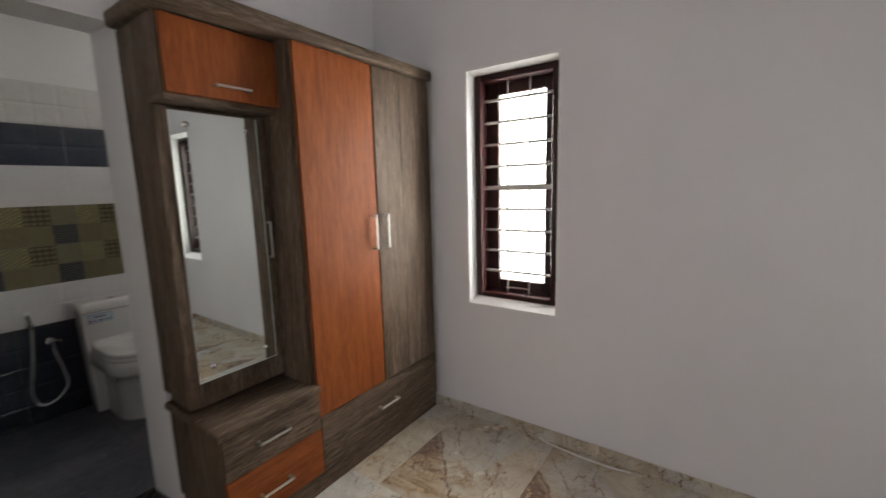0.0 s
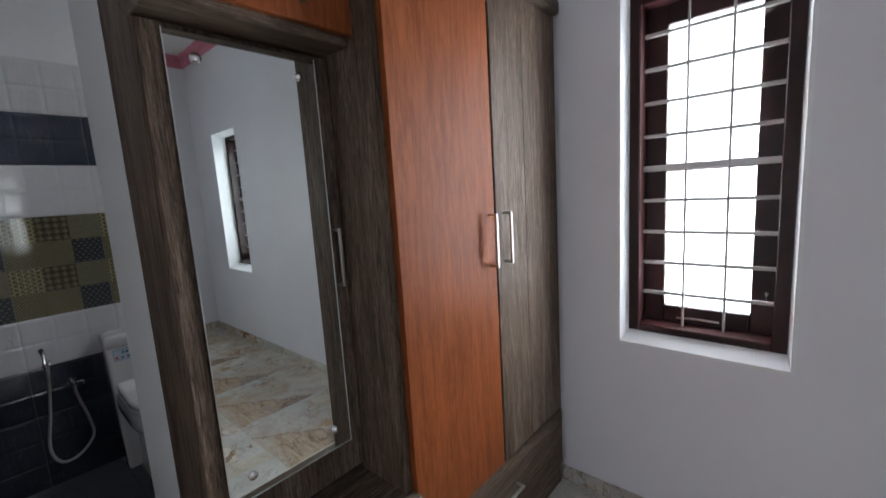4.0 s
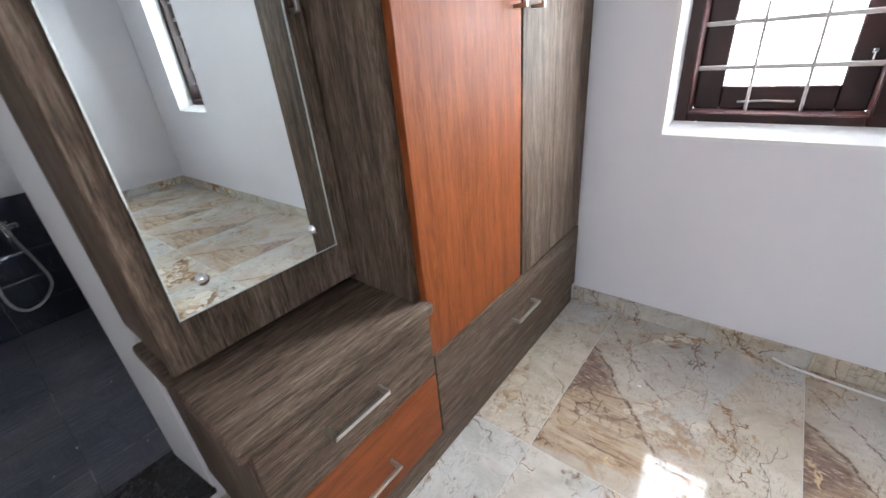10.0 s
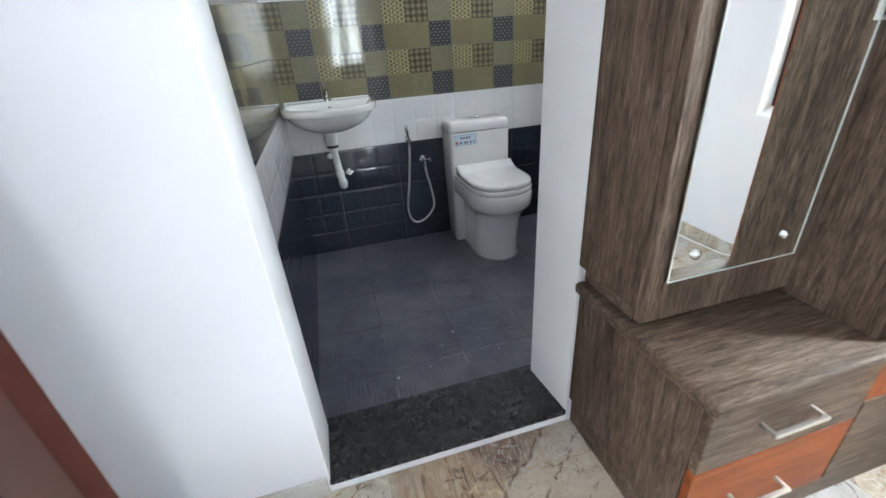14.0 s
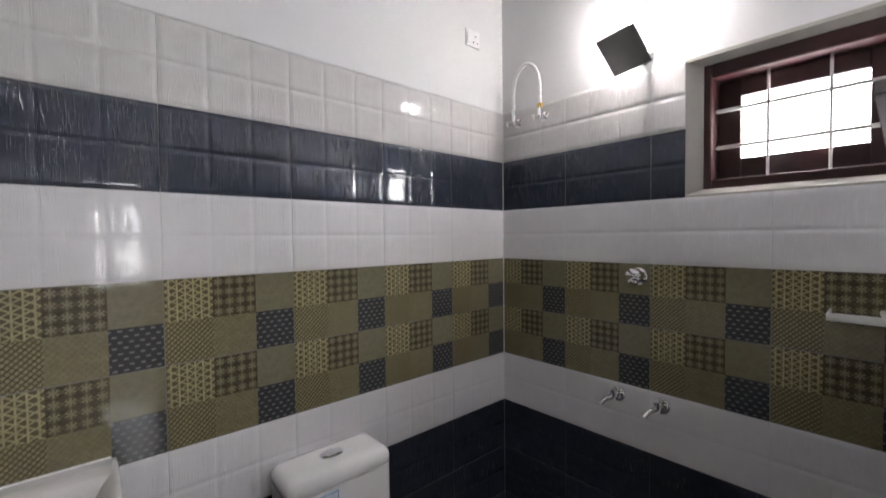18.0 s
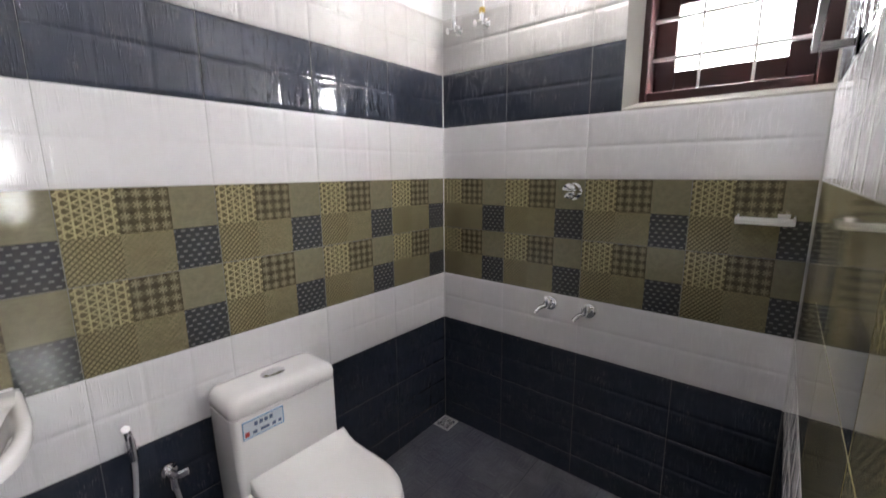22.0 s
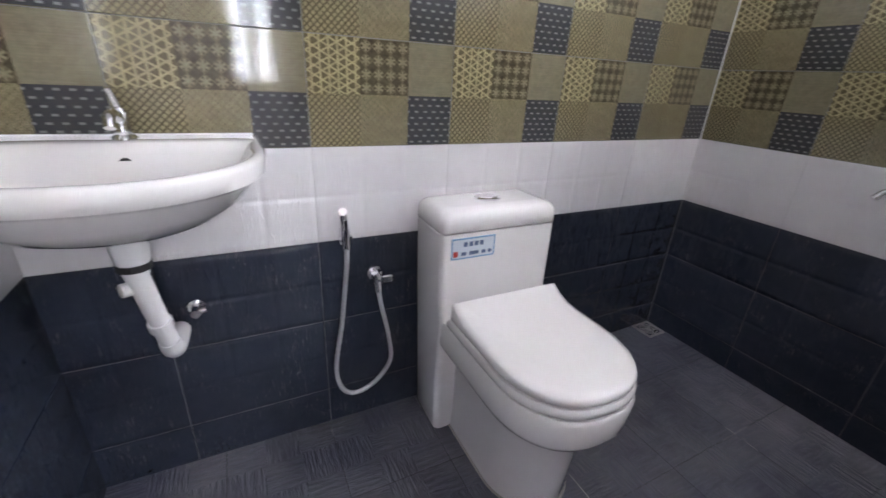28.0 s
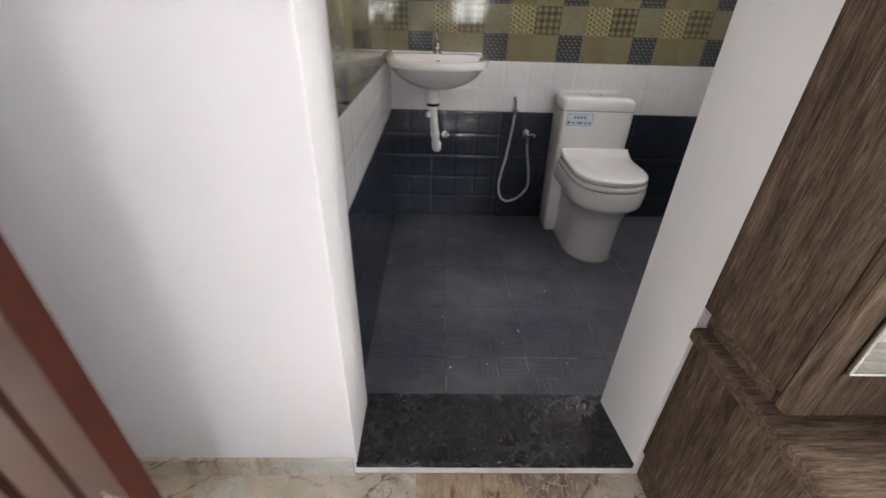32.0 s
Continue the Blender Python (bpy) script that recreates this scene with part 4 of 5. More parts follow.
structure("door_frame", boxes((ED[0] - 0.065, ED[0], YS - 0.04, YS + 0.045, 0, ED[2] + 0.06), (ED[1], ED[1] + 0.065, YS - 0.04, YS + 0.02, 0, ED[2] + 0.06), (ED[0], ED[1], YS - 0.04, YS + 0.02, ED[2], ED[2] + 0.06), bev=0.003),
          MAROON_D, "maroon painted door frame")

# switch plate by the doorway
sw = thing("switch_plate", (XW, -0.352, 1.283), "white modular switch plate on the bedroom wall", "switch")
part("plate", boxes((XW, XW + 0.009, -0.408, -0.296, 1.283, 1.373), bev=0.003), PLASTIC, sw)
for y in (-0.392, -0.366, -0.34):
    part("rocker", boxes((XW + 0.009, XW + 0.0105, y - 0.011, y + 0.011, 1.303, 1.353), bev=0.001), PLASTIC, sw)
part("socket", boxes((XW + 0.009, XW + 0.011, -0.325, -0.303, 1.303, 1.353), bev=0.001), PLASTIC, sw)
for y, z in ((-0.32, 1.318), (-0.308, 1.318), (-0.314, 1.34)):
    part("socket_hole", tube([(XW + 0.0105, y, z), (XW + 0.0115, y, z)], 0.0025, 8), RUBBER, sw)
sw.location.y += 0.018

# toilet -------------------------------------------------------------------
def dring(xb, xf, yc, hw, z, n=28, bow=0.0, sq=2.0):
    """A flat-backed ring with a rounded front, seen from above."""
    out = []
    xm = xf - min(hw * 1.15, (xf - xb) * 0.75)
    for i in range(n):
        t = -math.pi / 2 + math.pi * i / (n - 1)
        c, s = math.cos(t), math.sin(t)
        out.append((xm + (xf - xm) * abs(c) ** (2 / sq), yc + hw * math.copysign(abs(s) ** (2 / sq), s), z))
    m = 6
    for i in range(1, m):
        f = i / m
        out.append((xm + (xb - xm) * f, yc + hw, z))
    for i in range(0, m + 1):
        f = i / m
        out.append((xb + bow * math.sin(math.pi * f), yc + hw - 2 * hw * f, z))
    for i in range(1, m):
        f = i / m
        out.append((xb + (xm - xb) * f, yc - hw, z))
    return out


def rrect(x0, x1, y0, y1, z, r, n=5):
    out = []
    for cx, cy, a0 in ((x1 - r, y1 - r, 0), (x0 + r, y1 - r, 90), (x0 + r, y0 + r, 180), (x1 - r, y0 + r, 270)):
        for i in range(n + 1):
            a = radians(a0 + 90 * i / n)
            out.append((cx + r * math.cos(a), cy + r * math.sin(a), z))
    return out


TY = 0.898
toilet = thing("toilet", (-3.3, TY, 0), "white one-piece ceramic toilet with its lid closed", "toilet")
PY = TY + 0.012
part("pedestal", loft([dring(-3.5, -3.09, PY, 0.124, 0.0), dring(-3.5, -3.085, PY, 0.124, 0.008), dring(-3.5, -3.086, PY, 0.120, 0.07), dring(-3.5, -3.072, PY, 0.121, 0.16),
                       dring(-3.5, -3.058, PY, 0.124, 0.225), dring(-3.49, -3.038, PY, 0.134, 0.262), dring(-3.48, -3.012, TY + 0.005, 0.152, 0.289), dring(-3.47, -2.988, TY, 0.167, 0.310, sq=2.35),
                       dring(-3.46, -2.979, TY, 0.173, 0.326, sq=2.35), dring(-3.46, -2.975, TY, 0.174, 0.385, sq=2.35), dring(-3.46, -2.98, TY, 0.170, 0.393, sq=2.35)]), CERAMIC, toilet, smooth=50)
part("sealant", loft([dring(-3.5, -3.083, PY, 0.129, 0.0), dring(-3.5, -3.084, PY, 0.1275, 0.005)]), PLASTER, toilet, "grey cement bead round the base")
part("tank", loft([rrect(-3.594, -3.437, TY - 0.165, TY + 0.165, 0.0, 0.02), rrect(-3.594, -3.435, TY - 0.168, TY + 0.168, 0.012, 0.02), rrect(-3.594, -3.43, TY - 0.172, TY + 0.172, 0.2, 0.02),
                   rrect(-3.594, -3.405, TY - 0.178, TY + 0.178, 0.38, 0.02), rrect(-3.594, -3.42, TY - 0.18, TY + 0.18, 0.45, 0.019), rrect(-3.594, -3.425, TY - 0.183, TY + 0.183, 0.627, 0.019)]), CERAMIC, toilet, smooth=50)
lid = part("tank_lid", loft([rrect(-3.594, -3.428, TY - 0.181, TY + 0.181, 0.6295, 0.019), rrect(-3.595, -3.424, TY - 0.184, TY + 0.184, 0.632, 0.021), rrect(-3.595, -3.423, TY - 0.184, TY + 0.184, 0.655, 0.021),
                             rrect(-3.594, -3.426, TY - 0.181, TY + 0.181, 0.669, 0.022), rrect(-3.591, -3.433, TY - 0.174, TY + 0.174, 0.679, 0.028), rrect(-3.585, -3.444, TY - 0.163, TY + 0.163, 0.684, 0.024), rrect(-3.565, -3.465, TY - 0.14, TY + 0.14, 0.686, 0.02)]), CERAMIC, toilet, smooth=60)


def oval(z, a, b):
    return [(-3.51 + a * math.cos(w), TY - 0.003 + b * math.sin(w), z) for w in (2 * math.pi * i / 28 for i in range(28))]


part("flush_button", loft([oval(0.684, 0.030, 0.041), oval(0.690, 0.030, 0.041), oval(0.692, 0.027, 0.038)]), CHROME, lid, "oval chrome flush button", 40)
part("button_half", loft([oval(0.692, 0.022, 0.033), oval(0.694, 0.021, 0.032), oval(0.6945, 0.018, 0.029)]), CHROME, lid, "", 40)
part("seat", loft([dring(-3.385, -2.985, TY, 0.170, 0.395, sq=2.35), dring(-3.385, -2.98, TY, 0.174, 0.400, sq=2.35), dring(-3.385, -2.98, TY, 0.174, 0.412, sq=2.35), dring(-3.385, -2.985, TY, 0.171, 0.418, sq=2.35)]), CERAMIC, toilet, "white plastic seat ring", 50)
bm = loft([dring(-3.372, -2.99, TY, 0.164, 0.4195, sq=2.35), dring(-3.372, -2.985, TY, 0.169, 0.424, sq=2.35), dring(-3.372, -2.985, TY, 0.169, 0.436, sq=2.35), dring(-3.370, -2.99, TY, 0.166, 0.442, sq=2.35),
           dring(-3.362, -3.01, TY, 0.152, 0.4455, sq=2.35), dring(-3.32, -3.065, TY, 0.108, 0.4465, sq=2.35)])
for v in bm.verts:  # the lid sweeps up to a straight back edge
    if v.co.x < -3.285 and v.co.z > 0.43:
        v.co.z += 0.03 * ((-3.285 - v.co.x) / 0.087) ** 2
part("lid", bm, CERAMIC, toilet, "white lid that sweeps up at the back", 60)
SY = TY - 0.155
stick = part("sticker", boxes((-3.424, -3.4205, SY, SY + 0.131, 0.563, 0.618)), PALE, toilet, "pale blue paper sticker")
part("sticker_band", boxes((-3.4205, -3.4198, SY, SY + 0.131, 0.6145, 0.618), (-3.4205, -3.4198, SY, SY + 0.131, 0.563, 0.566), (-3.4205, -3.4198, SY, SY + 0.003, 0.566, 0.6145), (-3.4205, -3.4198, SY + 0.128, SY + 0.131, 0.566, 0.6145)), BLUE, stick)
for i in range(4):
    part("sticker_bar", boxes((-3.4205, -3.4199, SY + 0.036 + 0.016 * i, SY + 0.047 + 0.016 * i, 0.595, 0.607)), BLUE_D, stick)
part("sticker_mark", boxes((-3.4205, -3.4199, SY + 0.006, SY + 0.02, 0.570, 0.584)), RED, stick)
for y, w in ((0.030, 0.014), (0.054, 0.028), (0.092, 0.012), (0.112, 0.01)):
    part("sticker_bar", boxes((-3.4205, -3.4199, SY + y, SY + y + w, 0.572, 0.581)), BLUE_D, stick)
toilet.location += Vector((0.006, 0.002, ZBF))
toilet.scale = (1.02, 1.015, 1.085)

# wash basin ---------------------------------------------------------------
BY = 0.083
basin = thing("wash_basin", (-3.5, BY, 0.7), "white ceramic wall-hung wash basin", "basin")


def bring(z, xb, xf, hw, sq=2.3):
    return dring(xb, xf, BY, hw, z, 30, 0, sq)


part("bowl", loft([bring(0.736, -3.5, -3.38, 0.05), bring(0.740, -3.53, -3.345, 0.075), bring(0.756, -3.57, -3.29, 0.12), bring(0.780, -3.59, -3.235, 0.165), bring(0.808, -3.594, -3.195, 0.2), bring(0.840, -3.594, -3.168, 0.226),
                   bring(0.845, -3.594, -3.163, 0.231), bring(0.848, -3.594, -3.157, 0.238), bring(0.872, -3.594, -3.155, 0.240), bring(0.879, -3.594, -3.160, 0.236), bring(0.881, -3.592, -3.170, 0.228),
                   bring(0.8805, -3.506, -3.176, 0.222), bring(0.8785, -3.500, -3.181, 0.217), bring(0.8735, -3.494, -3.186, 0.212), bring(0.862, -3.485, -3.195, 0.203), bring(0.82, -3.478, -3.215, 0.18), bring(0.78, -3.465, -3.25, 0.14), bring(0.765, -3.44, -3.3, 0.08), bring(0.762, -3.40, -3.34, 0.03)], True, True), CERAMIC, basin, smooth=60)
part("sealant", boxes((-3.5995, -3.590, BY - 0.226, BY + 0.226, 0.874, 0.8835), bev=0.002), TRIM, basin, "white sealant along the wall")
part("overflow", tube([(-3.487, BY + 0.004, 0.845), (-3.483, BY + 0.004, 0.845)], 0.011, 14), RUBBER, basin)
part("drain", tube([(-3.37, BY, 0.761), (-3.37, BY, 0.764)], 0.022, 18), CHROME, basin)
tap = part("pillar_tap", tube([(-3.545, BY, 0.879), (-3.545, BY, 0.884), (-3.545, BY, 0.89), (-3.545, BY, 0.93), (-3.545, BY, 0.938)], 0.014, 14, radii=[0.022, 0.022, 0.015, 0.014, 0.01]), CHROME, basin, "chrome pillar tap", 40)
part("spout", tube(smooth_path([(-3.545, BY, 0.915), (-3.50, BY, 0.932), (-3.465, BY, 0.93), (-3.452, BY, 0.912)]), 0.009, 10), CHROME, tap, "", 50)
part("tap_lever", tube(smooth_path([(-3.545, BY, 0.938), (-3.542, BY - 0.003, 0.955), (-3.534, BY - 0.007, 0.974)], 4), 0.006, 8), CHROME, tap, "", 50)
waste = part("waste_pipe", tube([(-3.45, 0.066, 0.742), (-3.45, 0.066, 0.70), (-3.45, 0.066, 0.655)], 0.03, 16, radii=[0.036, 0.034, 0.028]), PLASTIC, basin, "white plastic waste pipe", 40)
part("nut", tube([(-3.45, 0.066, 0.664), (-3.45, 0.066, 0.650)], 0.031, 12), RUBBER, waste)
part("down_pipe", tube([(-3.45, 0.066, 0.652), (-3.452, 0.066, 0.63), (-3.472, 0.074, 0.54), (-3.492, 0.085, 0.435)], 0.018, 14, radii=[0.026, 0.021, 0.02, 0.02]), PLASTIC, waste, "", 40)
part("elbow", tube(smooth_path([(-3.49, 0.084, 0.45), (-3.497, 0.086, 0.425), (-3.525, 0.088, 0.415), (-3.592, 0.09, 0.413)], 4), 0.023, 14), PLASTIC, waste, "", 40)
part("branch", tube([(-3.46, 0.06, 0.605), (-3.445, 0.035, 0.607)], 0.014, 12), PLASTIC, waste, "", 40)
part("collar", tube([(-3.477, 0.077, 0.51), (-3.481, 0.079, 0.49)], 0.024, 14), PLASTIC, waste)
# angle valve under the basin
av = thing("angle_valve", (-3.594, 0.112, 0.505), "chrome angle valve on the wall under the basin", "valve")
part("valve_body", tube([(-3.594, 0.112, 0.505), (-3.588, 0.112, 0.505), (-3.587, 0.112, 0.505), (-3.55, 0.112, 0.505)], 0.01, 12, radii=[0.02, 0.02, 0.011, 0.011]), CHROME, av, "", 40)
part("valve_knob", tube([(-3.56, 0.112, 0.505), (-3.56, 0.135, 0.512)], 0.009, 10), CHROME, av, "", 40)

# health faucet ------------------------------------------------------------
hf = thing("health_faucet", (-3.594, 0.495, 0.62), "chrome hand spray on a wall hook with a looping hose", "bidet spray")
part("hook", boxes((-3.594, -3.572, 0.478, 0.512, 0.602, 0.618), bev=0.004), CHROME, hf)
part("hook_plate", boxes((-3.594, -3.588, 0.482, 0.508, 0.585, 0.635), bev=0.003), CHROME, hf)
part("spray", tube(smooth_path([(-3.565, 0.493, 0.585), (-3.566, 0.492, 0.63), (-3.567, 0.489, 0.665), (-3.555, 0.484, 0.69)], 5), 0.011, 12), CHROME, hf, "chrome trigger spray head", 40)
part("spray_nose", tube([(-3.564, 0.487, 0.686), (-3.548, 0.483, 0.694)], 0.010, 14, radii=[0.009, 0.0105]), CHROME, hf, "", 40)
part("trigger", boxes((-3.555, -3.547, 0.484, 0.494, 0.62, 0.672), bev=0.002), CHROME, hf)
HOSE = smooth_path([(-3.565, 0.494, 0.588), (-3.566, 0.49, 0.52), (-3.568, 0.472, 0.36), (-3.57, 0.448, 0.20), (-3.57, 0.462, 0.115), (-3.57, 0.503, 0.083), (-3.57, 0.565, 0.105), (-3.57, 0.617, 0.175), (-3.568, 0.612, 0.27), (-3.566, 0.588, 0.39), (-3.562, 0.579, 0.448)], 16)
part("hose", tube(HOSE, 0.0072, 10, radii=[0.0072 if i % 2 else 0.0062 for i in range(len(HOSE))]), HOSE_M, hf, "ribbed steel hose", 30)
av2 = thing("angle_valve", (-3.594, 0.576, 0.484), "chrome angle valve that feeds the hand spray", "valve")
part("valve_body", tube([(-3.594, 0.576, 0.487), (-3.587, 0.576, 0.487), (-3.586, 0.576, 0.487), (-3.55, 0.576, 0.487)], 0.012, 12, radii=[0.024, 0.022, 0.012, 0.012]), CHROME, av2, "", 40)
part("outlet", tube([(-3.562, 0.576, 0.487), (-3.562, 0.578, 0.44)], 0.011, 12), CHROME, av2, "", 40)
part("valve_knob", tube([(-3.552, 0.576, 0.487), (-3.54, 0.565, 0.507), (-3.536, 0.561, 0.515)], 0.01, 10, radii=[0.009, 0.012, 0.009]), CHROME, av2, "", 40)
part("valve_wing", boxes((-3.556, -3.548, 0.585, 0.617, 0.468, 0.492), bev=0.003), CHROME, av2)

hf.location.y += 0.01
av2.location.y += 0.01
av.location.y += 0.022
av.location.z -= 0.035
# wall taps, diverter, shower ---------------------------------------------
for x in (-2.982, -2.81):
    wt = thing("wall_tap", (x, YBN, 0.795), "chrome wall tap with a round flange", "tap", "wall taps")
    yy = YBN - 0.006
    part("flange", tube([(x, yy, 0.8), (x, yy - 0.008, 0.8), (x, yy - 0.014, 0.8)], 0.03, 20, radii=[0.032, 0.03, 0.018]), CHROME, wt, "", 40)
    part("tap_body", tube([(x, yy - 0.008, 0.8), (x, yy - 0.055, 0.8)], 0.0125, 14), CHROME, wt, "", 40)
    part("tap_spout", tube(smooth_path([(x, yy - 0.05, 0.8), (x - 0.018, yy - 0.072, 0.792), (x - 0.032, yy - 0.088, 0.772)], 5), 0.010, 12), CHROME, wt, "", 40)
    part("tap_handle", tube([(x, yy - 0.05, 0.805), (x + 0.004, yy - 0.055, 0.83), (x + 0.008, yy - 0.07, 0.842)], 0.008, 10, radii=[0.012, 0.009, 0.006]), CHROME, wt, "", 40)
dv = thing("shower_diverter", (-2.9, YBN, 1.297), "round chrome shower valve knob", "valve")
yy = YBN - 0.006
part("flange", tube([(-2.9, yy, 1.297), (-2.9, yy - 0.006, 1.297), (-2.9, yy - 0.012, 1.297)], 0.035, 24, radii=[0.036, 0.035, 0.02]), CHROME, dv, "", 40)
part("knob", tube([(-2.9, yy - 0.01, 1.297), (-2.9, yy - 0.03, 1.297), (-2.9, yy - 0.034, 1.3), (-2.9, yy - 0.055, 1.3), (-2.9, yy - 0.062, 1.3)], 0.02, 18, radii=[0.014, 0.014, 0.03, 0.03, 0.02]), CHROME, dv, "", 40)
part("knob_lever", tube([(-2.9, yy - 0.05, 1.297), (-2.884, yy - 0.06, 1.272)], 0.007, 10), CHROME, dv, "", 40)

sh = thing("shower", (-2.872, YBN, 2.15), "square overhead shower on a chrome wall arm", "shower")
yw = YBN
HC = Vector((-2.82, 1.62, 2.068))
part("flange", tube([(-2.872, yw, 2.15), (-2.872, yw - 0.008, 2.15), (-2.872, yw - 0.014, 2.15)], 0.03, 20, radii=[0.03, 0.029, 0.014]), CHROME, sh, "", 40)
hn = Vector((-0.05, -0.70, -0.71)).normalized()
part("arm", tube(smooth_path([(-2.872, yw - 0.005, 2.15), (-2.865, yw - 0.09, 2.155), (-2.845, 1.76, 2.14), tuple(HC - hn * 0.03)], 6), 0.0095, 12), CHROME, sh, "", 40)
part("ball_joint", tube([tuple(HC - hn * 0.035), tuple(HC - hn * 0.022), tuple(HC - hn * 0.006)], 0.016, 14, radii=[0.011, 0.017, 0.02]), CHROME, sh, "", 40)
ex = Vector((1, 0, 0)) - hn * hn.x
ex.normalize()
ey = hn.cross(ex)
tw = radians(8)
ex, ey = ex * math.cos(tw) + ey * math.sin(tw), ey * math.cos(tw) - ex * math.sin(tw)
bm = bmesh.new()
vs = [bm.verts.new(HC + i * 0.068 * ex + j * 0.068 * ey + k_ * 0.005 * hn) for k_ in (-1, 1) for i, j in ((-1, -1), (1, -1), (1, 1), (-1, 1))]
for f in ((0, 1, 2, 3), (7, 6, 5, 4), (0, 4, 5, 1), (1, 5, 6, 2), (2, 6, 7, 3), (3, 7, 4, 0)):
    bm.faces.new([vs[i] for i in f])
bmesh.ops.bevel(bm, geom=bm.edges, offset=0.002, segments=1, affect="EDGES")
part("shower_head", bm, GREYP, sh, "thin square grey shower head")

# water heater points: two valves joined by a looped hose
hp = thing("heater_connection", (-3.42, YBN, 2.04), "two chrome valves joined by a looped white hose", "valve")
for x in (-3.498, -3.342):
    part("flange", tube([(x, YBN, 2.03), (x, YBN - 0.008, 2.03), (x, YBN - 0.01, 2.03), (x, YBN - 0.05, 2.03)], 0.02, 14, radii=[0.024, 0.022, 0.011, 0.011]), CHROME, hp, "", 40)
    part("valve_body", tube([(x, YBN - 0.042, 2.015), (x, YBN - 0.042, 2.07)], 0.012, 12), CHROME, hp, "", 40)
    part("valve_knob", tube([(x, YBN - 0.05, 2.025), (x - 0.012, YBN - 0.078, 2.015)], 0.013, 12, radii=[0.010, 0.014]), CHROME, hp, "", 40)
part("brass_nut", tube([(-3.342, YBN - 0.042, 2.062), (-3.342, YBN - 0.042, 2.085)], 0.0135, 6), BRASS, hp, "brass nut")
part("nut", tube([(-3.498, YBN - 0.042, 2.062), (-3.498, YBN - 0.042, 2.085)], 0.0135, 6), CHROME, hp)
part("hose", tube(smooth_path([(-3.498, YBN - 0.042, 2.08), (-3.497, YBN - 0.042, 2.18), (-3.475, YBN - 0.042, 2.255), (-3.425, YBN - 0.042, 2.292), (-3.372, YBN - 0.042, 2.262), (-3.345, YBN - 0.042, 2.19), (-3.342, YBN - 0.042, 2.08)], 8), 0.008, 10), PLASTIC, hp, "white braided hose", 40)

# lamps --------------------------------------------------------------------
wl = thing("wall_lamp", (-2.876, YBN, 2.617), "round white wall lamp, lit", "lamp")
part("rim", tube([(-2.876, YBN, 2.617), (-2.876, YBN - 0.012, 2.617)], 0.085, 36, radii=[0.086, 0.083]), PLASTIC, wl, "", 40)
part("diffuser", tube([(-2.876, YBN - 0.0125, 2.617), (-2.876, YBN - 0.016, 2.617)], 0.078, 36, radii=[0.079, 0.077]), BULB2, wl, "glowing round diffuser")
lb = thing("bulb", (-2.88, YBN, 2.28), "small lit bulb on a wall holder behind the shower", "lamp")
part("holder_arm", boxes((-2.893, -2.861, YBN - 0.085, YBN - 0.002, 2.318, 2.352), bev=0.006), PLASTIC, lb)
part("holder", tube([(-2.88, YBN, 2.29), (-2.88, YBN - 0.03, 2.29), (-2.88, YBN - 0.035, 2.285)], 0.022, 16, radii=[0.03, 0.02, 0.018]), PLASTIC, lb, "", 40)
part("globe", tube([(-2.88, YBN - 0.036, 2.285), (-2.88, YBN - 0.05, 2.283), (-2.88, YBN - 0.075, 2.28), (-2.88, YBN - 0.095, 2.278), (-2.88, YBN - 0.105, 2.277)], 0.03, 18, radii=[0.016, 0.026, 0.032, 0.026, 0.01]), BULB, lb, "glowing bulb", 60)

# socket high on the wall
sk = thing("socket_plate", (XBW, 1.71, 2.38), "white power socket plate high on the bathroom wall", "socket")
part("plate", boxes((XBW, XBW + 0.008, 1.664, 1.76, 2.38, 2.462), bev=0.003), PLASTIC, sk)
part("rocker", boxes((XBW + 0.008, XBW + 0.012, 1.672, 1.69, 2.395, 2.447), bev=0.001), PLASTIC, sk)
for y, z in ((1.715, 2.405), (1.741, 2.405), (1.728, 2.435)):
    part("socket_hole", tube([(XBW + 0.0075, y, z), (XBW + 0.0088, y, z)], 0.004, 8), RUBBER, sk)

# soap shelf ---------------------------------------------------------------
ss = thing("soap_shelf", (-2.27, YBN, 1.214), "white soap dish shelf fixed to the tiles", "shelf")
part("tray", boxes((-2.343, -2.197, YBN - 0.105, YBN - 0.006, 1.214, 1.224), bev=0.003), PLASTIC, ss)
for s in ((-2.343, -2.338, YBN - 0.105, YBN - 0.01, 1.224, 1.237), (-2.202, -2.197, YBN - 0.105, YBN - 0.01, 1.224, 1.237), (-2.338, -2.202, YBN - 0.105, YBN - 0.1, 1.224, 1.237)):
    part("rim", boxes(s, bev=0.0015), PLASTIC, ss)
for i in range(4):
    x = -2.318 + 0.032 * i
    part("slot_rib", boxes((x - 0.004, x + 0.004, YBN - 0.095, YBN - 0.02, 1.21, 1.2145), bev=0.001), CHROME, ss)
part("bracket", tube([(-2.225, YBN - 0.006, 1.239), (-2.225, YBN - 0.03, 1.239)], 0.016, 14), CHROME, ss, "", 40)

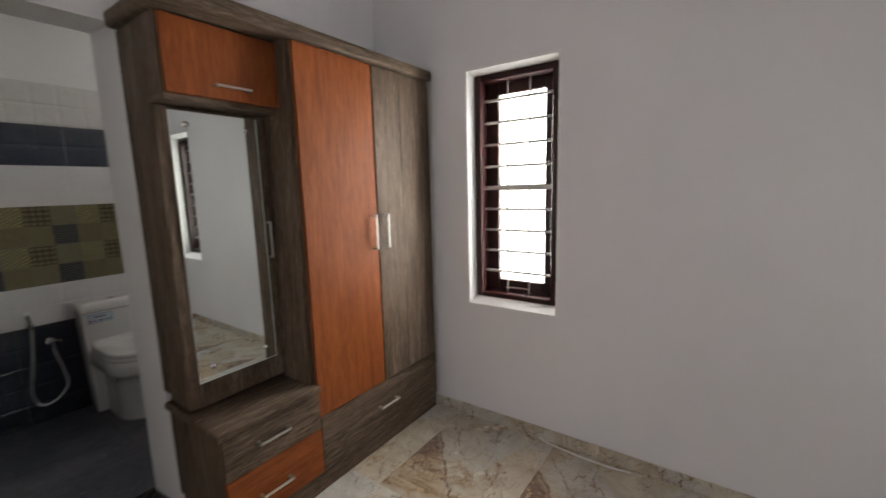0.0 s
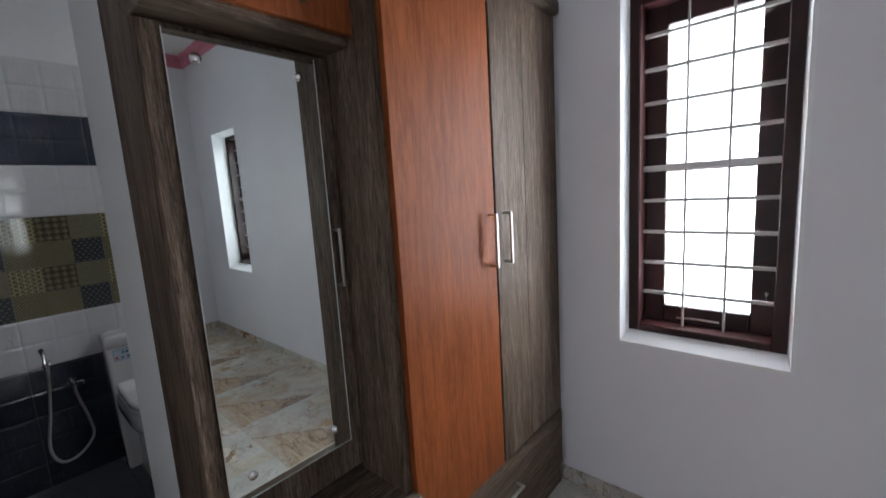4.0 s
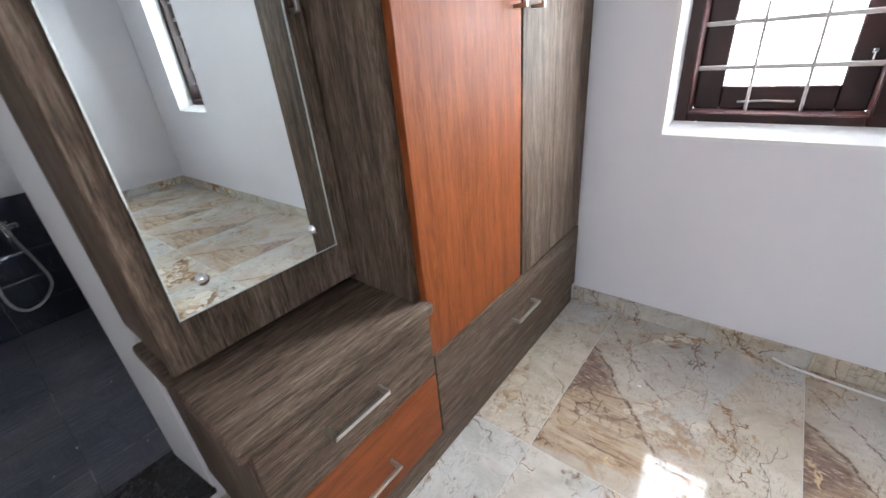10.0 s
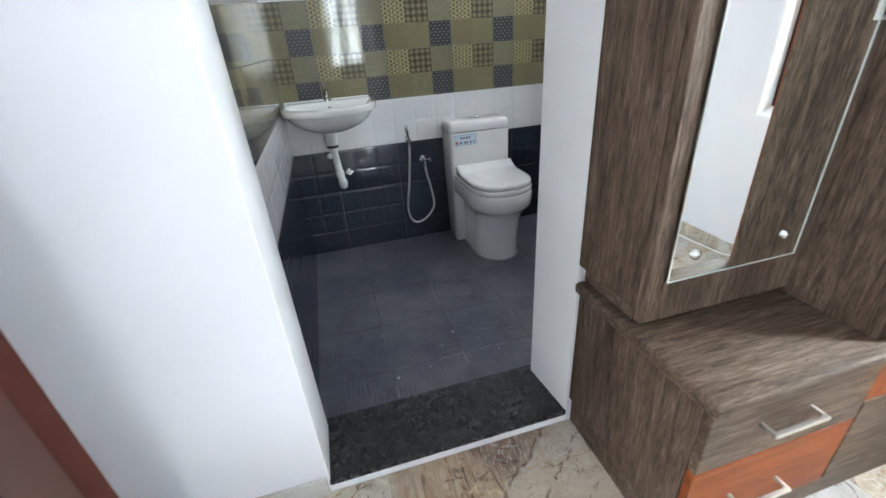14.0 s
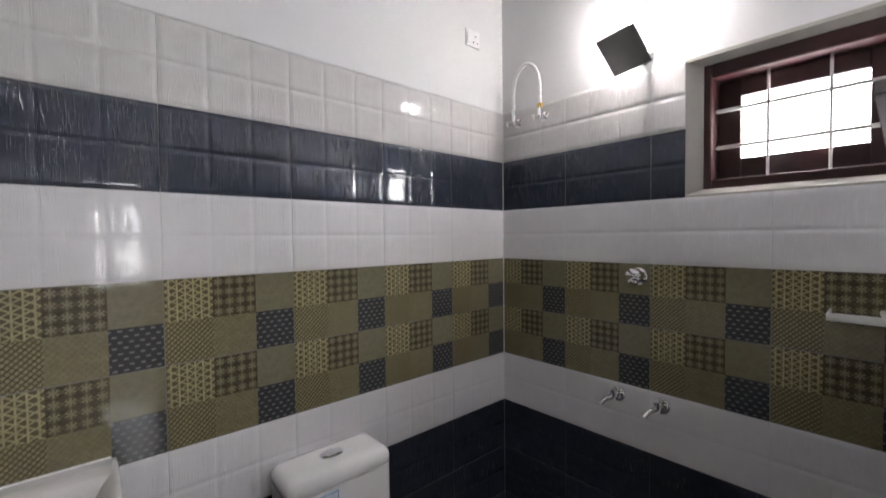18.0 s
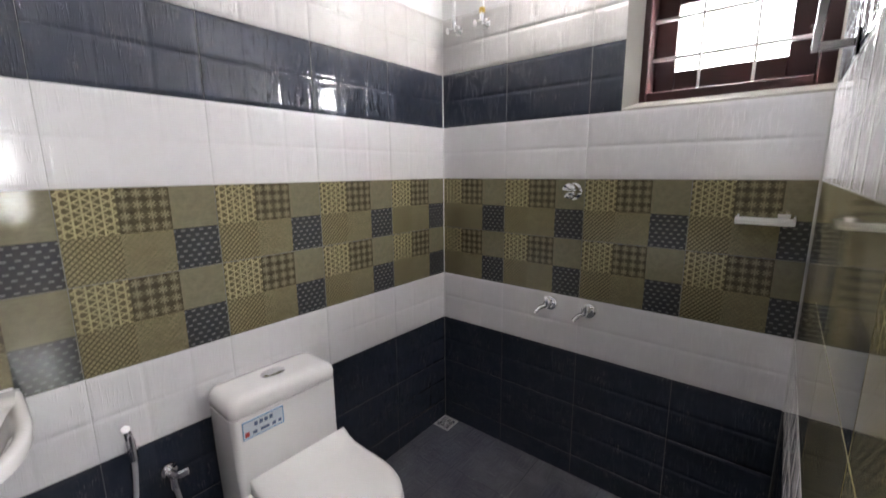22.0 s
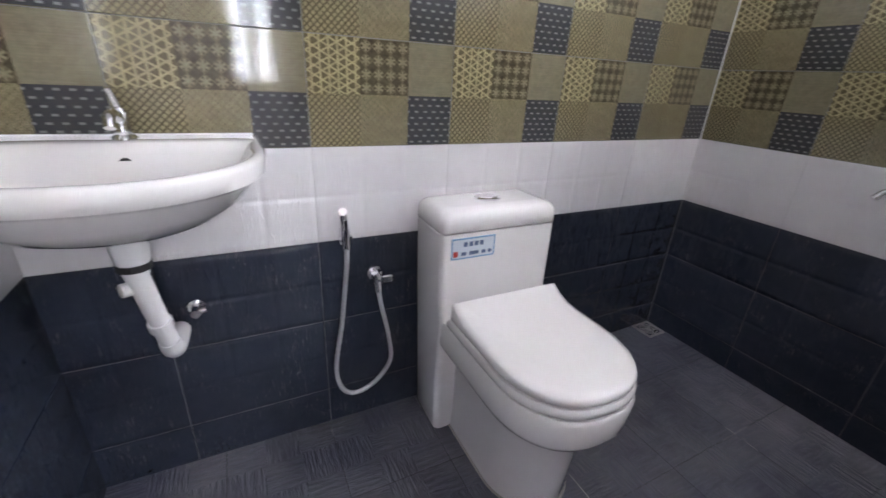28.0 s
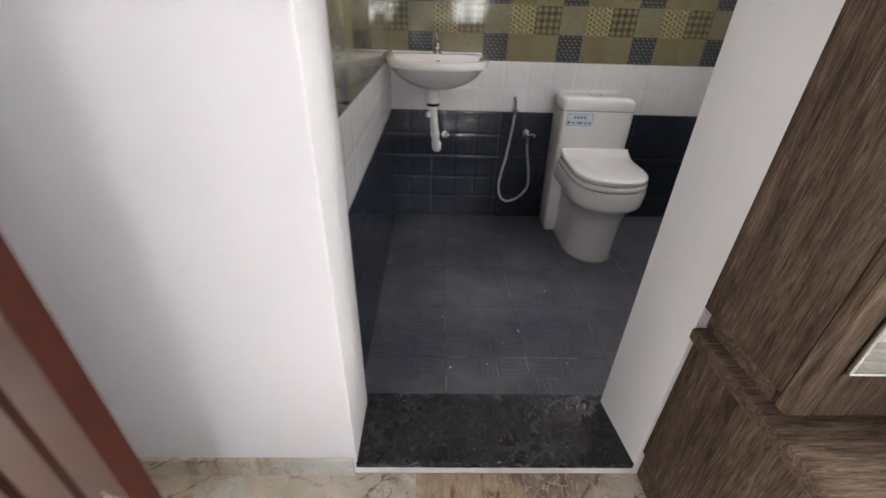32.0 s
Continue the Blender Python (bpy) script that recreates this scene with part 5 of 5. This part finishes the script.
# towel rail ---------------------------------------------------------------
tr = thing("towel_rail", (XB, 1.15, 1.62), "flat steel towel rail on the tiled wall", "towel rail")
part("bar", boxes((-2.224, -2.212, 0.948, 1.446, 1.614, 1.630), bev=0.0015), RAIL, tr)
for y in (0.936, 1.4465):
    part("arm", boxes((-2.224, XB - 0.0115, y, y + 0.0115, 1.6135, 1.6305), bev=0.0015), RAIL, tr)
    part("wall_plate", boxes((XB - 0.011, XB - 0.006, y - 0.008, y + 0.020, 1.594, 1.648), bev=0.002), RAIL, tr)
    part("screw", tube([(XB - 0.0105, y + 0.006, 1.600), (XB - 0.0125, y + 0.006, 1.600)], 0.004, 10), RUBBER, tr)

# loose bits on the floors
random.seed(5)
for i in range(16):
    x, y = (random.uniform(-3.1, -2.3), random.uniform(0.1, 1.7)) if i < 13 else (random.uniform(-1.3, -0.6), random.uniform(0.8, 1.9))
    a, w, h = random.uniform(0, 3), random.uniform(0.003, 0.007), random.uniform(0.0015, 0.003)
    cr = new("plaster_crumb", finish(loft([[(w * q * math.cos(b), w * q * math.sin(b) * 0.6, z) for b in (a, a + 1.3, a + 2.9, a + 4.4)] for q, z in ((1.0, 0.0), (0.9, h * 0.6), (0.4, h))]), "plaster_crumb", PLASTIC))
    cr.location = (x, y, ZBF + 0.036 * max(0.0, y - 1.03) if i < 13 else 0.0)
    tagged(cr, "tiny white crumb of plaster on the floor", "debris", "floor crumbs")

# a length of white flex left by the skirting
tagged(new("loose_cable", finish(tube(smooth_path([(-0.84, 1.982, 0.012), (-0.80, 1.976, 0.0045), (-0.74, 1.966, 0.0045), (-0.66, 1.956, 0.0045), (-0.57, 1.949, 0.0045), (-0.46, 1.95, 0.0045), (-0.36, 1.962, 0.0045)], 6), 0.0042, 8), "loose_cable", PLASTIC, 40)),
              "short length of white cable lying by the skirting", "cable")

# floor drain --------------------------------------------------------------
fd = thing("floor_drain", (-3.548, 1.872, 0), "square steel floor drain in the corner", "drain")
part("frame", boxes((-3.598, -3.588, 1.822, 1.922, 0, 0.003), (-3.508, -3.498, 1.822, 1.922, 0, 0.003), (-3.588, -3.508, 1.822, 1.832, 0, 0.003), (-3.588, -3.508, 1.912, 1.922, 0, 0.003)), STEEL, fd)
part("cup", tube([(-3.548, 1.872, 0.0005), (-3.548, 1.872, 0.001)], 0.040, 20), RUBBER, fd)
for r in (0.036, 0.024, 0.012):
    ring = [(-3.548 + r * math.cos(a), 1.872 + r * math.sin(a), 0.002) for a in (2 * math.pi * i / 20 for i in range(21))]
    part("grate_ring", tube(ring, 0.002, 6, caps=False), STEEL, fd)
for a in (0, 60, 120):
    c, s = math.cos(radians(a)) * 0.037, math.sin(radians(a)) * 0.037
    part("grate_bar", tube([(-3.548 - c, 1.872 - s, 0.002), (-3.548 + c, 1.872 + s, 0.002)], 0.002, 6), STEEL, fd)
fd.location.z, fd.rotation_euler[0] = ZBF + 0.036 * 0.842, math.atan(0.036)

# tiles, last --------------------------------------------------------------
TT, GAP = 0.006, 0.0007
_cache = {}
ZONES = {"dark": [T_DARK], "white": [T_WHITE], "grey": [T_GREY], "patch": PATCH}


def tile_mesh(kind, u0, u1, v0, v1):
    """One wall tile cut from a whole tile between u0..u1 and v0..v1; the front looks along -y."""
    key = (kind, round(u0, 3), round(u1, 3), round(v0, 3), round(v1, 3))
    if key in _cache:
        return _cache[key]
    sq = TW / 3
    if kind == "patch":
        us = [u0] + [c for c in (sq, 2 * sq) if u0 + 0.004 < c < u1 - 0.004] + [u1]
        vs_ = [v0] + [c for c in (sq,) if v0 + 0.004 < c < v1 - 0.004] + [v1]
    else:
        us, vs_ = [u0, u1], [v0, v1]
    c = 0.0011

    def px(u):
        return min(max(u, u0 + GAP + c), u1 - GAP - c)

    def pz(v):
        return min(max(v, v0 + GAP + c), v1 - GAP - c)

    verts, faces, mats, uvs = [], [], [], []
    for j in range(len(vs_) - 1):
        for i in range(len(us) - 1):
            q = [(us[i], vs_[j]), (us[i + 1], vs_[j]), (us[i + 1], vs_[j + 1]), (us[i], vs_[j + 1])]
            b = len(verts)
            verts += [(px(a) - u0, -TT, pz(d) - v0) for a, d in q]
            faces.append((b, b + 1, b + 2, b + 3))
            uvs.append([(a / sq, d / sq) for a, d in q])
            col, rowi = int((us[i] + us[i + 1]) / 2 / sq), int((vs_[j] + vs_[j + 1]) / 2 / sq)
            mats.append((col if rowi else (3 if col < 2 else 4)) if kind == "patch" else 0)
    f = [(u0 + GAP + c, v0 + GAP + c), (u1 - GAP - c, v0 + GAP + c), (u1 - GAP - c, v1 - GAP - c), (u0 + GAP + c, v1 - GAP - c)]
    o = [(u0 + GAP, v0 + GAP), (u1 - GAP, v0 + GAP), (u1 - GAP, v1 - GAP), (u0 + GAP, v1 - GAP)]
    for i in range(4):
        n = (i + 1) % 4
        b = len(verts)
        verts += [(f[i][0] - u0, -TT, f[i][1] - v0), (o[i][0] - u0, -TT + c, o[i][1] - v0), (o[n][0] - u0, -TT + c, o[n][1] - v0), (f[n][0] - u0, -TT, f[n][1] - v0)]
        faces.append((b, b + 1, b + 2, b + 3))
        b = len(verts)
        verts += [(o[i][0] - u0, -TT + c, o[i][1] - v0), (o[i][0] - u0, 0.001, o[i][1] - v0), (o[n][0] - u0, 0.001, o[n][1] - v0), (o[n][0] - u0, -TT + c, o[n][1] - v0)]
        faces.append((b, b + 1, b + 2, b + 3))
        for _ in range(2):
            uvs.append([(f[i][0] / sq, f[i][1] / sq)] * 4)
            mats.append(2 if kind == "patch" else 0)
    me = bpy.data.meshes.new("tile")
    me.from_pydata(verts, [], faces)
    lay = me.uv_layers.new(name="uv")
    for poly, quad, mi in zip(me.polygons, uvs, mats):
        poly.material_index = mi
        for li, p_ in zip(poly.loop_indices, quad):
            lay.data[li].uv = p_
    for m in ZONES[kind]:
        me.materials.append(m)
    _cache[key] = me
    return me


ROWS_T = [("dark", ZBF, ROW0)] + [(kd, ROW0 + ROWH * i, ROW0 + ROWH * (i + 1)) for i, kd in enumerate(("dark", "dark", "white", "patch", "patch", "white", "dark", "grey"))]


def tile_wall(parent, origin, u_dir, length, first=0.0, skip=None):
    """Tiles along a wall from origin, left to right as seen from the room."""
    ud = Vector(u_dir)
    rot = math.atan2(ud.y, ud.x)
    for kd, z0, z1 in ROWS_T:
        u = -first
        while u < length - 0.006:
            a, b = max(u, 0.0), min(u + TW, length)
            spans = [(a, b)]
            if skip and z1 > skip[2] + 0.01:
                spans = [(p_, q) for p_, q in ((a, min(b, skip[0])), (max(a, skip[1]), b)) if q - p_ > 0.006]
            for p_, q in spans:
                v0 = ROWH - (z1 - z0) if z0 == ZBF else 0.0
                ob = new("tile", tile_mesh(kd, p_ - u, q - u, v0, ROWH))
                o = Vector(origin) + ud * p_
                ob.parent = parent
                ob.matrix_basis = Matrix.Translation((o.x, o.y, z0)) @ Matrix.Rotation(rot, 4, "Z")
            u += TW


walls = {o.name: o for o in bpy.data.objects}
LB = YBN - YBS
tile_wall(walls["bath_wall_west"], (XBW, YBS, 0), (0, 1, 0), LB, TW - (LB % TW))
tile_wall(walls["bath_wall_north"], (XBW, YBN, 0), (1, 0, 0), XB - XBW, 0.0, (WB[0] - XBW, 9, WB[2] - 0.003))
tile_wall(walls["bath_wall_south"], (XB, YBS, 0), (-1, 0, 0), XB - XBW, TW - ((XB - XBW) % TW))
tile_wall(walls["wall_west"], (XB, YBN, 0), (0, -1, 0), YBN - DY1 + 0.023)


# grout a little behind the tiles' faces
GD, ZT = 0.0044, ROW0 + 8 * ROWH
for z0, z1, mat in ((ZBF, ROW0 + 2 * ROWH, DGROUT), (ROW0 + 2 * ROWH, ROW0 + 3 * ROWH, GROUT), (ROW0 + 3 * ROWH, ROW0 + 5 * ROWH, DGROUT), (ROW0 + 5 * ROWH, ROW0 + 6 * ROWH, GROUT), (ROW0 + 6 * ROWH, ROW0 + 7 * ROWH, WGROUT), (ROW0 + 7 * ROWH, ZT, GROUT)):
    part("grout", boxes((XBW, XBW + GD, YBS + GD, YBN - GD, z0, z1)), mat, walls["bath_wall_west"])
    part("grout", boxes((XBW + GD, XB - GD if z1 < WB[2] else WB[0] - 0.014, YBN - GD, YBN, z0, z1)), GROUTD if z0 == ZBF else mat, walls["bath_wall_north"])
    part("grout", boxes((XBW + GD, XB - GD, YBS, YBS + GD, z0, z1)), mat, walls["bath_wall_south"])
    part("grout", boxes((XB - GD, XB, DY1 + 0.004, YBN - GD, z0, z1)), mat, walls["wall_west"])
part("grout", boxes((XBW, XB, YBS, 1.03, ZBF - 0.006, ZBF - 0.0005)), FGROUT, bsub)
part("grout", loft([[(XBW, y, ZBF - 0.006), (XB, y, ZBF - 0.006), (XB, y, z - 0.0005), (XBW, y, z - 0.0005)] for y, z in ((1.03, ZBF), (YBN, ZBF + 0.036 * (YBN - 1.03)))]), FGROUT, bsub)
part("grout", boxes((XW, XE, YS - 0.9, YN, -0.008, -0.0007)), GROUT, sub)


for x0, top in ((XBW + 0.0055, ZT), (XB - 0.0095, WB[2] - 0.01)):
    part("corner_bead", boxes((x0, x0 + 0.004, YBN - 0.0095, YBN - 0.0055, ROW0 + 2 * ROWH, top)), GROUT, walls["bath_wall_north"], "pale grout line in the corner")
    part("corner_bead", boxes((x0, x0 + 0.003, YBN - 0.0085, YBN - 0.0055, ZBF, ROW0 + 2 * ROWH - 0.0005)), GROUTD, walls["bath_wall_north"], "dark grout line in the corner")
part("tile_trim", boxes((XBW + 0.006, XBW + 0.009, YBS + 0.01, YBN - 0.01, ZT, ZT + 0.004)), GROUT, walls["bath_wall_west"])


def slab_mesh(w, d, t, c, mat, gap):
    bm = bmesh.new()
    box(bm, gap, w - gap, gap, d - gap, -t, 0, bev=c)
    return finish(bm, "slab", mat)


slabs = {}


def tile_floor(parent, xs, ys, mat, name, t, z=0.0, fall=0.0):
    for x0, x1 in zip(xs, xs[1:]):
        for y0, y1 in zip(ys, ys[1:]):
            key = (name, round(x1 - x0, 3), round(y1 - y0, 3))
            if key not in slabs:
                slabs[key] = slab_mesh(x1 - x0, y1 - y0, t, 0.0006, mat, 0.0012 if fall else 0.0008)
            ob = new(name, slabs[key])
            ob.parent = parent
            ob.location = (x0, y0, z + fall * max(0.0, y0 - 1.03))
            ob.rotation_euler[0] = math.atan(fall) if y0 > 1.029 else 0.0


def cuts(a, b, start, step):
    return [a] + [c for c in (start + step * i for i in range(-15, 16)) if a + 0.02 < c < b - 0.02] + [b]


tile_floor(sub, cuts(XW, XE, -1.35, 0.597), cuts(YS - 0.9, YN, 0.04, 1.2), MARBLE, "floor_tile", 0.008)
tile_floor(bsub, cuts(XBW, XB, -3.312, 0.3), cuts(YBS, YBN, 1.63, 0.3), SLATE, "floor_tile", 0.006, ZBF, 0.036)
